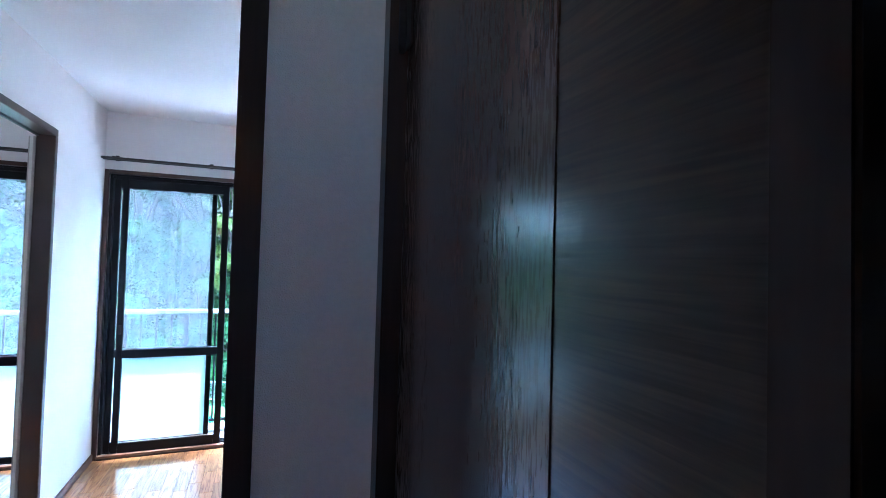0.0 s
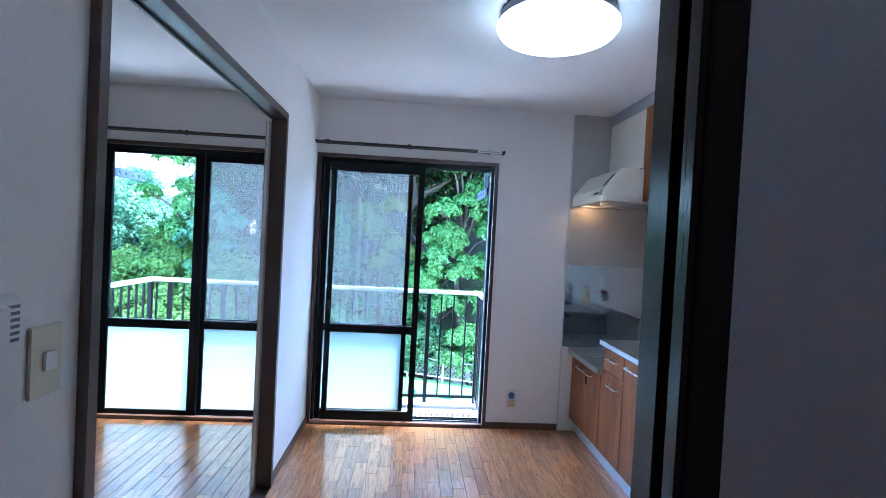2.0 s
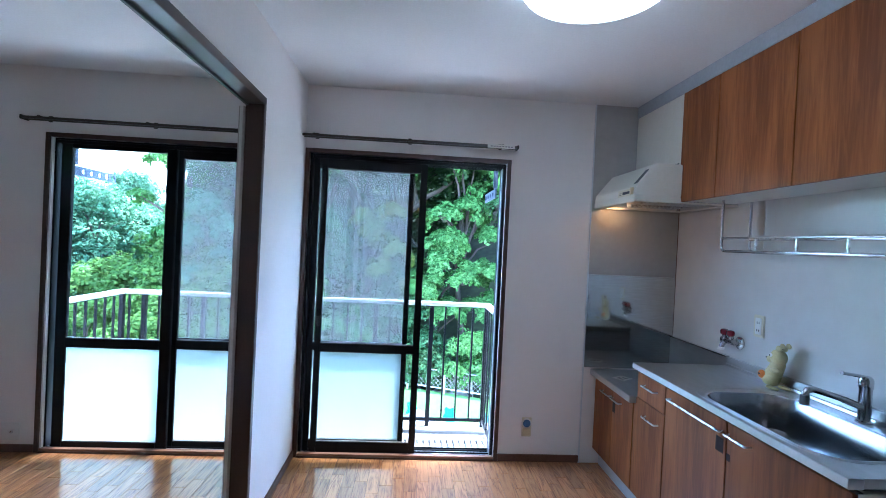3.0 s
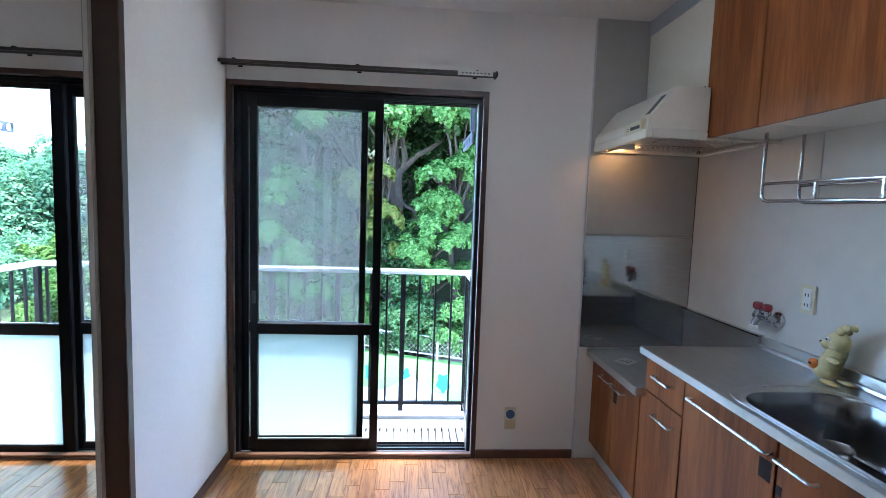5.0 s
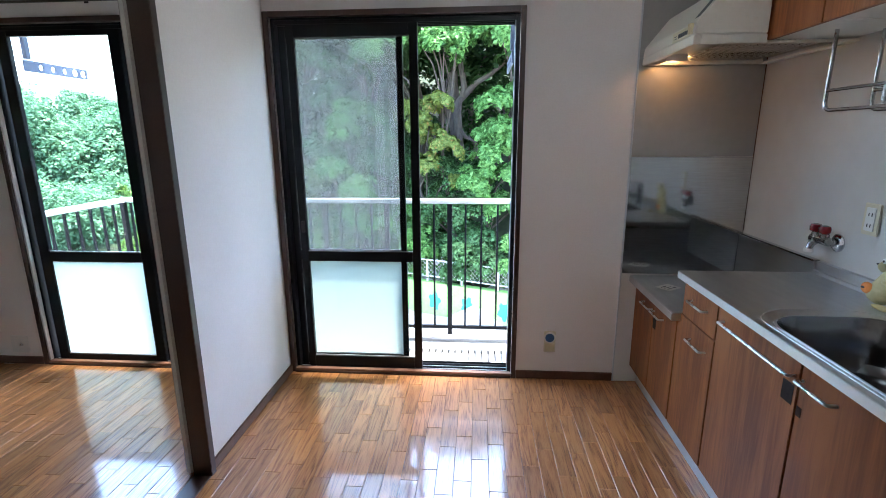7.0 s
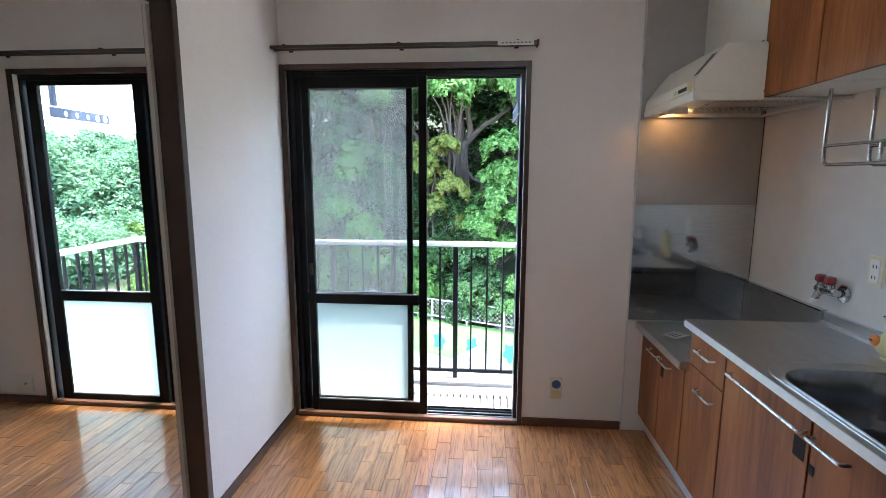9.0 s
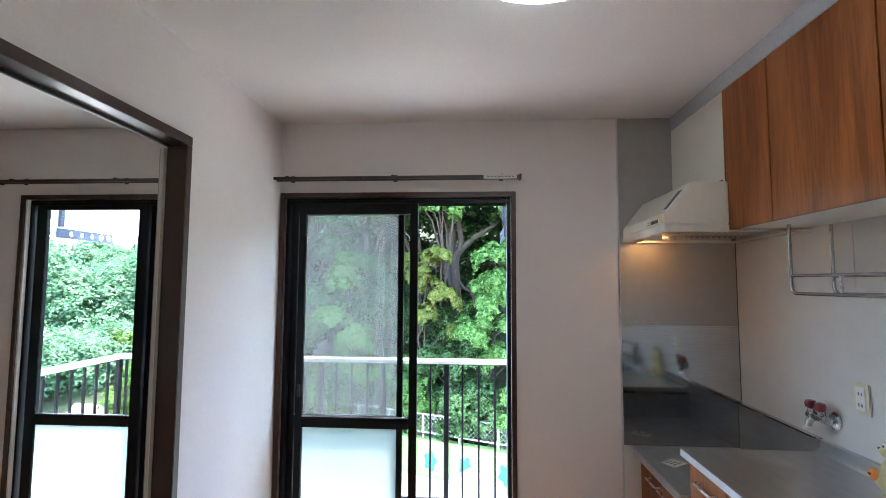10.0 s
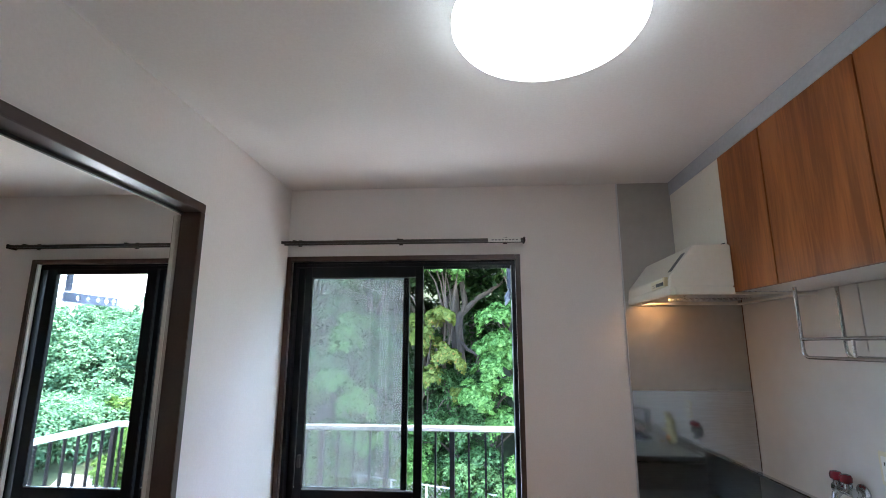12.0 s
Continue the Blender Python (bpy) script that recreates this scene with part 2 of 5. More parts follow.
def oak(name, per_island):
    """Varnished oak: long cathedral figure, short dark pores, a tint of its own for every strip, a rippled glossy coat."""
    m = bpy.data.materials.new(name)
    m.use_nodes = True
    n, l = m.node_tree.nodes, m.node_tree.links
    bsdf = n["Principled BSDF"]
    rnd = n.new("ShaderNodeNewGeometry").outputs["Random Per Island"] if per_island else n.new("ShaderNodeObjectInfo").outputs["Random"]
    at = n.new("ShaderNodeTexCoord").outputs["Object"]

    def calc(op, a, b):
        q = n.new("ShaderNodeMath")
        q.operation = op
        for k, v in enumerate((a, b)):
            if isinstance(v, (int, float)):
                q.inputs[k].default_value = v
            else:
                l.new(v, q.inputs[k])
        return q.outputs[0]

    shift = n.new("ShaderNodeVectorMath")
    shift.operation = "ADD"
    l.new(at, shift.inputs[0])
    l.new(calc("MULTIPLY", rnd, 41.0), shift.inputs[1])

    def grain(scale, detail, distort, src=shift.outputs[0]):
        mp = n.new("ShaderNodeMapping")
        mp.inputs["Scale"].default_value = scale
        l.new(src, mp.inputs["Vector"])
        t = n.new("ShaderNodeTexNoise")
        t.inputs["Scale"].default_value, t.inputs["Detail"].default_value, t.inputs["Distortion"].default_value = 1.0, detail, distort
        l.new(mp.outputs[0], t.inputs["Vector"])
        return t.outputs["Fac"]

    field = grain((16, 1.5, 9), 3, 0.5)
    rings = calc("PINGPONG", calc("MULTIPLY", field, 13.0), 1.0)
    pores = grain((420, 14, 60), 2, 0.0)
    tone = calc("ADD", calc("MULTIPLY", rings, 0.34), calc("MULTIPLY", pores, 0.78))
    ramp = n.new("ShaderNodeValToRGB")
    e = ramp.color_ramp.elements
    e[0].position, e[1].position = 0.3, 0.7
    e[0].color, e[1].color = (0.2, 0.066, 0.02, 1), (0.56, 0.25, 0.085, 1)
    mid = e.new(0.45)
    mid.color = (0.42, 0.165, 0.052, 1)
    l.new(tone, ramp.inputs[0])
    hsv = n.new("ShaderNodeHueSaturation")
    mr = n.new("ShaderNodeMapRange")
    mr.inputs["To Min"].default_value, mr.inputs["To Max"].default_value = 0.8, 1.2
    l.new(rnd, mr.inputs["Value"])
    l.new(mr.outputs[0], hsv.inputs["Value"])
    l.new(ramp.outputs[0], hsv.inputs["Color"])
    l.new(hsv.outputs[0], bsdf.inputs["Base Color"])
    bsdf.inputs["Roughness"].default_value = 0.3
    bsdf.inputs["Coat Weight"].default_value, bsdf.inputs["Coat Roughness"].default_value = 1.0, 0.055
    bsdf.inputs["Coat IOR"].default_value = 1.75
    bp = n.new("ShaderNodeBump")
    bp.inputs["Strength"].default_value, bp.inputs["Distance"].default_value = 0.22, 0.002
    ripple = calc("ADD", calc("MULTIPLY", grain((55, 22, 40), 3, 0.5), 0.75), calc("MULTIPLY", pores, 0.12))
    l.new(ripple, bp.inputs["Height"])
    l.new(bp.outputs[0], bsdf.inputs["Normal"])
    l.new(bp.outputs[0], bsdf.inputs["Coat Normal"])
    return m


PLANK = oak("floor_oak", False)
PLANKREST = oak("floor_oak_rest", True)
GROOVE = surface("floor_joint", (0.16, 0.07, 0.03), (0.22, 0.11, 0.05), rough=0.5)
CHERRY = surface("cherry_veneer", (0.175, 0.052, 0.0145), (0.32, 0.11, 0.033), spec=0.25, rough=0.45, scale=(9, 9, 0.9), fine=(70, 70, 5), bump=0.08, bump_scale=(90, 90, 8), mix=0.35, coat=0.06, coat_rough=0.25, distort=0.8, sharp=0.1)
STEEL = surface("brushed_steel", (0.47, 0.47, 0.465), (0.56, 0.56, 0.555), rough=0.32, metal=1.0, scale=(3, 3, 3), fine=(30, 6, 30), rough_var=0.04)
# darker copy of STEEL: the basin's dim reflections are put into its colour
SHADEDSTEEL = surface("basin_steel_shaded", (0.2, 0.205, 0.21), (0.27, 0.275, 0.28), rough=0.2, metal=1.0, scale=(3, 3, 3), fine=(30, 6, 30), rough_var=0.04)
STEELWALL = surface("steel_wall_sheet", (0.5, 0.495, 0.49), (0.6, 0.595, 0.59), rough=0.075, metal=1.0, scale=(3, 3, 3), fine=(8, 8, 160), rough_var=0.03)
CHROME = surface("chrome", (0.5, 0.51, 0.53), (0.58, 0.58, 0.6), rough=0.1, metal=1.0, rough_var=0.04)
DULLMETAL = surface("satin_handle_metal", (0.55, 0.55, 0.56), (0.66, 0.66, 0.67), rough=0.28, metal=1.0)
ALUDARK = surface("dark_bronze_aluminium", (0.006, 0.007, 0.009), (0.01, 0.011, 0.014), rough=0.34, scale=(5, 5, 5), fine=(200, 200, 200), bump=0.05, spec=0.22)
ALUBRIGHT = surface("bright_aluminium", (0.62, 0.64, 0.66), (0.7, 0.71, 0.73), rough=0.35, metal=0.6)
WHITEMELAMINE = surface("white_melamine", (0.68, 0.66, 0.60), (0.73, 0.71, 0.65), rough=0.45, scale=(3, 3, 3))
HOODWHITE = surface("hood_cream_enamel", (0.74, 0.70, 0.60), (0.78, 0.74, 0.65), rough=0.3, scale=(3, 3, 3), coat=0.3)
PANELGREY = surface("kitchen_panel_grey", (0.39, 0.37, 0.345), (0.43, 0.41, 0.385), rough=0.32, scale=(3, 3, 3), fine=(20, 20, 20), rough_var=0.03, coat=0.2, coat_rough=0.25)
FILLERGREY = surface("blue_grey_filler", (0.36, 0.38, 0.41), (0.42, 0.44, 0.47), rough=0.5)
TILEWALL = surface("kitchen_wall_panel", (0.58, 0.56, 0.53), (0.62, 0.6, 0.57), rough=0.3, scale=(1.5, 1.5, 1.5), fine=(12, 12, 12), rough_var=0.02, coat=0.25, coat_rough=0.22)
KICK = surface("kick_plate_grey", (0.55, 0.57, 0.58), (0.62, 0.64, 0.65), rough=0.4, metal=0.3)
PLASTIC = surface("cream_plastic", (0.64, 0.58, 0.42), (0.68, 0.62, 0.46), rough=0.4, scale=(8, 8, 8))
WHITEPLASTIC = surface("white_plastic", (0.72, 0.71, 0.68), (0.76, 0.75, 0.72), rough=0.4, scale=(8, 8, 8))
GREYPLASTIC = surface("grey_plastic", (0.12, 0.13, 0.14), (0.17, 0.18, 0.19), rough=0.45)
BLUEPLASTIC = surface("blue_plastic", (0.03, 0.09, 0.22), (0.04, 0.12, 0.28), rough=0.4)
REDPLASTIC = surface("red_plastic", (0.16, 0.012, 0.018), (0.22, 0.018, 0.024), rough=0.25, coat=0.5)
DARKLABEL = surface("dark_label", (0.03, 0.022, 0.02), (0.05, 0.038, 0.034), rough=0.75, spec=0.15)
PAPER = surface("paper", (0.72, 0.71, 0.67), (0.78, 0.77, 0.73), rough=0.8)
INK = surface("ink_grey", (0.2, 0.2, 0.22), (0.26, 0.26, 0.28), rough=0.8)
PLUSH = surface("pale_yellow_vinyl", (0.5, 0.42, 0.2), (0.58, 0.5, 0.26), rough=0.5, scale=(20, 20, 20), bump=0.1)
ORANGE = surface("orange_print", (0.75, 0.22, 0.03), (0.8, 0.27, 0.05), rough=0.5)
# black of real small parts, also of the painted shade in groove and worktop gap
BLACKANDSHADE = surface("black_parts_and_shade", (0.02, 0.02, 0.02), (0.04, 0.04, 0.04), rough=0.4)
RAILMETAL = surface("curtain_rail_bronze", (0.035, 0.026, 0.02), (0.06, 0.045, 0.035), rough=0.4, metal=0.1)
DOOREDGE = surface("sliding_door_edge", (0.42, 0.38, 0.33), (0.5, 0.46, 0.4), rough=0.6, scale=(10, 10, 2))
MORTARWHITE = surface("white_balcony_coating", (0.3, 0.3, 0.295), (0.36, 0.36, 0.355), rough=0.7, scale=(5, 5, 5), fine=(80, 80, 80), bump=0.2)
DECKSLAT = surface("balcony_deck_slat", (0.2, 0.2, 0.195), (0.26, 0.26, 0.255), rough=0.6, each=0.06)
RAILWHITE = surface("handrail_silver", (0.66, 0.68, 0.70), (0.74, 0.76, 0.78), rough=0.35, metal=0.35)
HANGERBLUE = surface("laundry_arm_blue_grey", (0.035, 0.05, 0.085), (0.055, 0.075, 0.12), rough=0.4)
EARTH = surface("pale_playground_sand", (0.3, 0.28, 0.25), (0.38, 0.36, 0.33), rough=0.9, scale=(0.6, 0.6, 0.6), fine=(9, 9, 9), bump=0.3, bump_scale=(40, 40, 40))
UNDERGROWTH = surface("hillside_undergrowth", (0.012, 0.018, 0.008), (0.035, 0.055, 0.02), rough=0.95, scale=(0.8, 0.8, 0.8), fine=(5, 5, 5), bump=1.0, bump_scale=(6, 6, 6))
BARK = surface("bark", (0.032, 0.026, 0.021), (0.078, 0.064, 0.05), rough=0.9, scale=(5, 5, 1.5), fine=(40, 40, 8), bump=0.8, bump_scale=(30, 30, 6))
MURALGREEN = surface("light_green_wall_paint", (0.17, 0.34, 0.08), (0.22, 0.4, 0.11), rough=0.8, scale=(1, 1, 1), fine=(12, 12, 12))
MURALTEAL = surface("teal_wall_paint", (0.02, 0.2, 0.16), (0.035, 0.26, 0.2), rough=0.8, scale=(2, 2, 2))
FENCEWIRE = surface("galvanised_wire", (0.4, 0.42, 0.42), (0.5, 0.52, 0.52), rough=0.5, metal=0.7)
SCREEN = blend_of("insect_screen", ("ShaderNodeBsdfTransparent", (1, 1, 1), None), ("ShaderNodeBsdfTranslucent", (0.125, 0.117, 0.108), None), 0.58)
BACKGLASS = blend_of("plain_glass", ("ShaderNodeBsdfTransparent", (0.94, 0.97, 0.96), None), ("ShaderNodeBsdfGlossy", (1, 1, 1), 0.02), 0.01)
CLEAR = blend_of("clear_glass", ("ShaderNodeBsdfTransparent", (0.96, 0.98, 0.97), None), ("ShaderNodeBsdfGlossy", (1, 1, 1), 0.02), 0.015)
FROSTED = blend_of("frosted_glass", ("ShaderNodeBsdfTranslucent", (0.54, 0.61, 0.58), None), ("ShaderNodeBsdfGlossy", (0.9, 0.95, 0.95), 0.25), 0.05)
LIGHTDOME = glow("ceiling_lamp_diffuser", (0.82, 0.93, 1.0), LAMP)
# glass of the added hallway pane, tinted to warm the daylight it lets in
HALLFILLGLASS = blend_of("amber_hall_fill_glass", ("ShaderNodeBsdfTranslucent", (0.3, 0.15, 0.05), None), ("ShaderNodeBsdfGlossy", (0.9, 0.95, 0.95), 0.25), 0.05)
BUTTONDARK = surface("dark_grey_print", (0.045, 0.05, 0.06), (0.07, 0.075, 0.085), rough=0.5)
KNOBCREAM = surface("yellowed_cream_plastic", (0.6, 0.5, 0.3), (0.68, 0.57, 0.36), rough=0.4)
BULBGLOW = glow("hood_bulb_glow", (1.0, 0.52, 0.2), BULB)


def leaf_material(name, dark, light, warm=None):
    m = bpy.data.materials.new(name)
    m.use_nodes = True
    n, l = m.node_tree.nodes, m.node_tree.links
    n.remove(n["Principled BSDF"])
    rnd = n.new("ShaderNodeNewGeometry").outputs["Random Per Island"]
    ramp = n.new("ShaderNodeValToRGB")
    ramp.color_ramp.elements[0].color, ramp.color_ramp.elements[1].color = (*dark, 1), (*light, 1)
    if warm:
        e = ramp.color_ramp.elements.new(0.9)
        e.color = (*light, 1)
        ramp.color_ramp.elements[-1].color = (*warm, 1)
    l.new(rnd, ramp.inputs[0])
    dif, tra, glo = n.new("ShaderNodeBsdfDiffuse"), n.new("ShaderNodeBsdfTranslucent"), n.new("ShaderNodeBsdfGlossy")
    glo.inputs["Roughness"].default_value, glo.inputs["Color"].default_value = 0.4, (0.8, 0.9, 0.8, 1)
    m1, m2 = n.new("ShaderNodeMixShader"), n.new("ShaderNodeMixShader")
    m1.inputs[0].default_value, m2.inputs[0].default_value = 0.35, 0.012
    l.new(ramp.outputs[0], dif.inputs["Color"])
    l.new(ramp.outputs[0], tra.inputs["Color"])
    l.new(dif.outputs[0], m1.inputs[1])
    l.new(tra.outputs[0], m1.inputs[2])
    l.new(m1.outputs[0], m2.inputs[1])
    l.new(glo.outputs[0], m2.inputs[2])
    l.new(m2.outputs[0], n["Material Output"].inputs["Surface"])
    return m


LEAF_GREEN = leaf_material("leaf_green", (0.0112, 0.036, 0.0076), (0.088, 0.188, 0.0712))
# darkened leaf green: the shade inside the wood is put into the colour
LEAF_SHADED = leaf_material("leaf_shaded", (0.008, 0.022, 0.006), (0.035, 0.075, 0.02))
LEAF_BRIGHT = leaf_material("leaf_bright_green", (0.024, 0.0816, 0.0135), (0.132, 0.272, 0.075))
LEAF_TURNING = leaf_material("leaf_turning", (0.045, 0.075, 0.012), (0.135, 0.175, 0.04), (0.2, 0.11, 0.03))
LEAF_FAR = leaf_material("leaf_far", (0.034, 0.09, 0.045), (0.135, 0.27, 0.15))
LEAF_VINE = leaf_material("leaf_vine", (0.035, 0.0825, 0.0153), (0.119, 0.21, 0.0425))
# ================= the setting =================
CEIL = 2.44
solid("floor", box(-3.3, 1.08, -0.2, 2.25, 7.15, -0.0125), GROOVE, "oak strip floor with glossy varnish", "floor", kind="structure")
solid("ceiling", box(-3.3, 1.08, CEIL, 2.25, 7.15, 2.6), CEILING, "off-white papered ceiling", "ceiling", kind="structure")
solid("wall_north", wall("y", 7.0, 7.15, -3.3, 2.25, -0.2, CEIL, [(-0.385, 0.92, 0.0, 2.005), (-1.985, -0.575, 0.0, 2.005)]), WALLPAPER, "white papered wall with two balcony windows", "wall", kind="structure")
solid("wall_east", wall("x", 2.13, 2.25, 3.91, 7.0, -0.0125, CEIL), TILEWALL, "smooth pale kitchen wall panel", "wall", kind="structure")
solid("wall_partition", wall("x", -0.415, -0.472, 3.91, 7.0, -0.0125, CEIL, [(4.516, 6.09, -0.0125, 2.076)]), WALLPAPER, "white papered partition with a wide opening", "wall", kind="structure")
solid("wall_south", wall("y", 3.815, 3.91, -3.3, 2.25, -0.0125, CEIL, [(-0.39, 0.607, -0.0125, 2.056)]), WALLPAPER, "white papered wall with the doorway", "wall", kind="structure")
solid("wall_west", wall("x", -3.2, -3.3, 3.91, 7.0, -0.0125, CEIL), WALLPAPER, "white papered bedroom wall", "wall", kind="structure")
solid("wall_hall_east", wall("x", 0.8, 0.92, 1.2, 3.8145, -0.0125, CEIL, [(3.12, 3.772, -0.0125, 2.03)]), WALLPAPER, "papered hallway wall with a door", "wall", kind="structure")
solid("wall_hall_west", wall("x", -0.415, -0.5, 1.2, 3.8145, -0.0125, CEIL), WALLPAPER, "papered hallway wall", "wall", kind="structure")
# the hole in this end wall and its amber pane are added, unseen, as hallway fill
solid("wall_hall_south", wall("y", 1.2, 1.08, -0.5, 0.92, -0.0125, CEIL, [(-0.25, 0.6, 1.93, 2.28)]), WALLPAPER, "papered end wall of the hallway", "wall", kind="structure")
hall_fill = thing("hall_fill_opening", (0.2, 1.14, 1.95), "unseen amber pane added to light the hallway", "window", kind="structure")
part("window_frame", wall("y", 1.12, 1.16, -0.25, 0.6, 1.93, 2.28, [(-0.23, 0.58, 1.95, 2.26)]), ALUDARK, hall_fill)
pane = part("pane", box(-0.235, 1.138, 1.945, 0.585, 1.142, 2.265), HALLFILLGLASS, hall_fill)
pane.visible_shadow = False
solid("closet_back", box(0.93, 3.05, -0.0125, 0.96, 3.78, 2.2), WALLPAPER, "plain closet back behind the door", "wall", kind="structure")

# grey kitchen panel and steel sheet on the far wall beside the stove place
solid("wall_panel", box(1.512, 6.993, 1.289, 2.128, 6.9995, CEIL - 0.002, 0.001), PANELGREY, "grey kitchen board above the steel sheet", "wall panel", kind="structure")
solid("steel_wall_sheet", box(1.512, 6.990, 0.655, 2.128, 6.9992, 1.287, 0.001), STEELWALL, "reflecting brushed steel sheet behind the stove place", "wall panel", kind="structure")
solid("panel_trim", box(1.506, 6.988, 0.0, 1.513, 6.9995, CEIL - 0.002, 0.001), ALUBRIGHT, "thin aluminium edge strip", "trim", kind="structure")
solid("corner_seam", box(2.1245, 6.99, 0.9, 2.128, 6.9926, CEIL - 0.002), BASEWOOD, "dark corner joint strip", "trim", kind="structure")
solid("ceiling_filler", box(1.8, 5.08, 2.361, 2.129, 6.992, CEIL - 0.001, 0.002), FILLERGREY, "blue-grey filler board above the wall cabinets", "trim", kind="structure")


def baseboard(x0, y0, x1, y1):
    bm = box(x0, y0, 0.0, x1, y1, 0.05, 0.003)
    solid("baseboard", bm, BASEWOOD, "dark brown wooden baseboard", "baseboard", kind="structure")


baseboard(-0.414, 6.096, -0.403, 6.999)
baseboard(0.948, 6.988, 1.505, 6.9995)
baseboard(-3.19, 6.988, -2.022, 6.9995)
baseboard(-0.414, 3.92, -0.403, 4.51)
baseboard(0.611, 3.803, 0.788, 3.8145)
baseboard(0.789, 1.21, 0.7995, 2.97)


# ---- the wide opening to the bedroom ----
opening = thing("opening_frame", (-0.435, 5.3, 0), "dark brown wooden frame of the wide opening", "door frame", kind="structure")
part("jamb", box(-0.476, 6.06, 0, -0.394, 6.094, 2.042, 0.002), LACQUER, opening)
part("jamb", box(-0.476, 4.512, 0, -0.391, 4.549, 2.042, 0.002), LACQUER, opening)
part("header", box(-0.476, 4.512, 2.043, -0.394, 6.094, 2.08, 0.002), LACQUER, opening)
part("track", box(-0.474, 4.551, 2.032, -0.464, 6.058, 2.0425), BLACKANDSHADE, opening, "black sliding track")
part("threshold", box(-0.474, 4.551, 0.0, -0.398, 6.058, 0.006, 0.001), LACQUER, opening)
slide = thing("sliding_door", (-0.495, 6.45, 0), "off-white sliding door parked beside the opening", "door")
part("leaf", box(-0.508, 6.061, 0.01, -0.48, 6.93, 2.03, 0.003), DOOREDGE, slide)
part("edge_strip", box(-0.5, 6.057, 0.012, -0.488, 6.0605, 2.028), WHITEMELAMINE, slide)
part("pull", box(-0.4795, 6.073, 0.92, -0.4785, 6.091, 1.05), ALUBRIGHT, slide)

# ---- the doorway from the hallway, a rebated frame ----
frame_k = thing("doorway_frame", (0.17, 3.85, 0), "dark brown rebated frame of the kitchen doorway", "door frame", kind="structure")
for sx, xi, xo in ((1, 0.569, 0.609), (-1, -0.358, -0.396)):
    bm = bmesh.new()
    prism([(xi + 0.007 * sx, 0), (xo, 0), (xo, 2.042), (xi + 0.007 * sx, 2.042)], 3.807, 3.834, bm=bm, bevel=0.001)
    prism([(xi, 0), (xi + 0.0068 * sx, 0), (xi + 0.0068 * sx, 2.042), (xi, 2.042)], 3.8135, 3.834, bm=bm, bevel=0.001)
    box(min(xi + 0.014 * sx, xo), 3.878, 0, max(xi + 0.014 * sx, xo), 3.923, 2.042, 0.002, bm=bm)
    part("jamb", bm, DARKWOOD, frame_k)
    # the rebate's shade is a black box set into it
    part("groove", box(min(xi + 0.032 * sx, xo), 3.8345, 0, max(xi + 0.032 * sx, xo), 3.8775, 2.042), BLACKANDSHADE, frame_k, "door groove filled black for its shade")
part("header", box(-0.396, 3.807, 2.043, 0.609, 3.925, 2.06, 0.002), DARKWOOD, frame_k)

# ---- closed hallway door ----
door = thing("door_1", (0.81, 3.45, 0), "closed dark-stained wooden hallway door with satin varnish", "door", kind="structure")
part("leaf_panel", box(0.812, 3.3285, 0.012, 0.842, 3.732, 2.0, 0.0015), DOORWOOD, door, "plain dark veneer panel")
part("leaf_panel", box(0.812, 3.155, 0.012, 0.842, 3.3279, 2.0, 0.0015), DOORGRAIN, door, "dark veneer panel with level grain streaks")
part("leaf_core", box(0.8165, 3.157, 0.014, 0.84, 3.731, 1.998), BLACKANDSHADE, door)
part("casing", box(0.784, 3.736, 0, 0.845, 3.7715, 2.03, 0.002), DARKWOOD, door)
part("casing", box(0.784, 3.121, 0, 0.845, 3.151, 2.03, 0.002), DARKWOOD, door)
solid("cupboard_side", box(0.779, 2.98, 0.0, 0.7995, 3.1115, 2.2, 0.002), DARKWOOD, "dark stained side board beside the hallway door", "panel", kind="structure")
part("casing", box(0.784, 3.121, 2.0305, 0.845, 3.7715, 2.06, 0.002), DARKWOOD, door)
for z in (1.765, 0.2):
    hinge = tube([(0.802, 3.728, z), (0.802, 3.728, z + 0.1)], 0.0065, 12)
    lathe([(0.0045, -0.006), (0.0065, 0.0)], (0.802, 3.728, z), seg=12, bm=hinge)
    box(0.808, 3.705, z, 0.8115, 3.732, z + 0.1, bm=hinge)
    part("hinge", hinge, DARKLABEL, door, "dark bronze butt hinge", smooth=True)
knob = lathe([(0.026, 0), (0.026, 0.006), (0.01, 0.008), (0.01, 0.03)], (0.812, 3.2, 0.95), "x", 20)
for v in knob.verts:
    v.co.x = 0.812 - (v.co.x - 0.812)
part("door_handle", knob, DULLMETAL, door, "satin round rose", smooth=True)


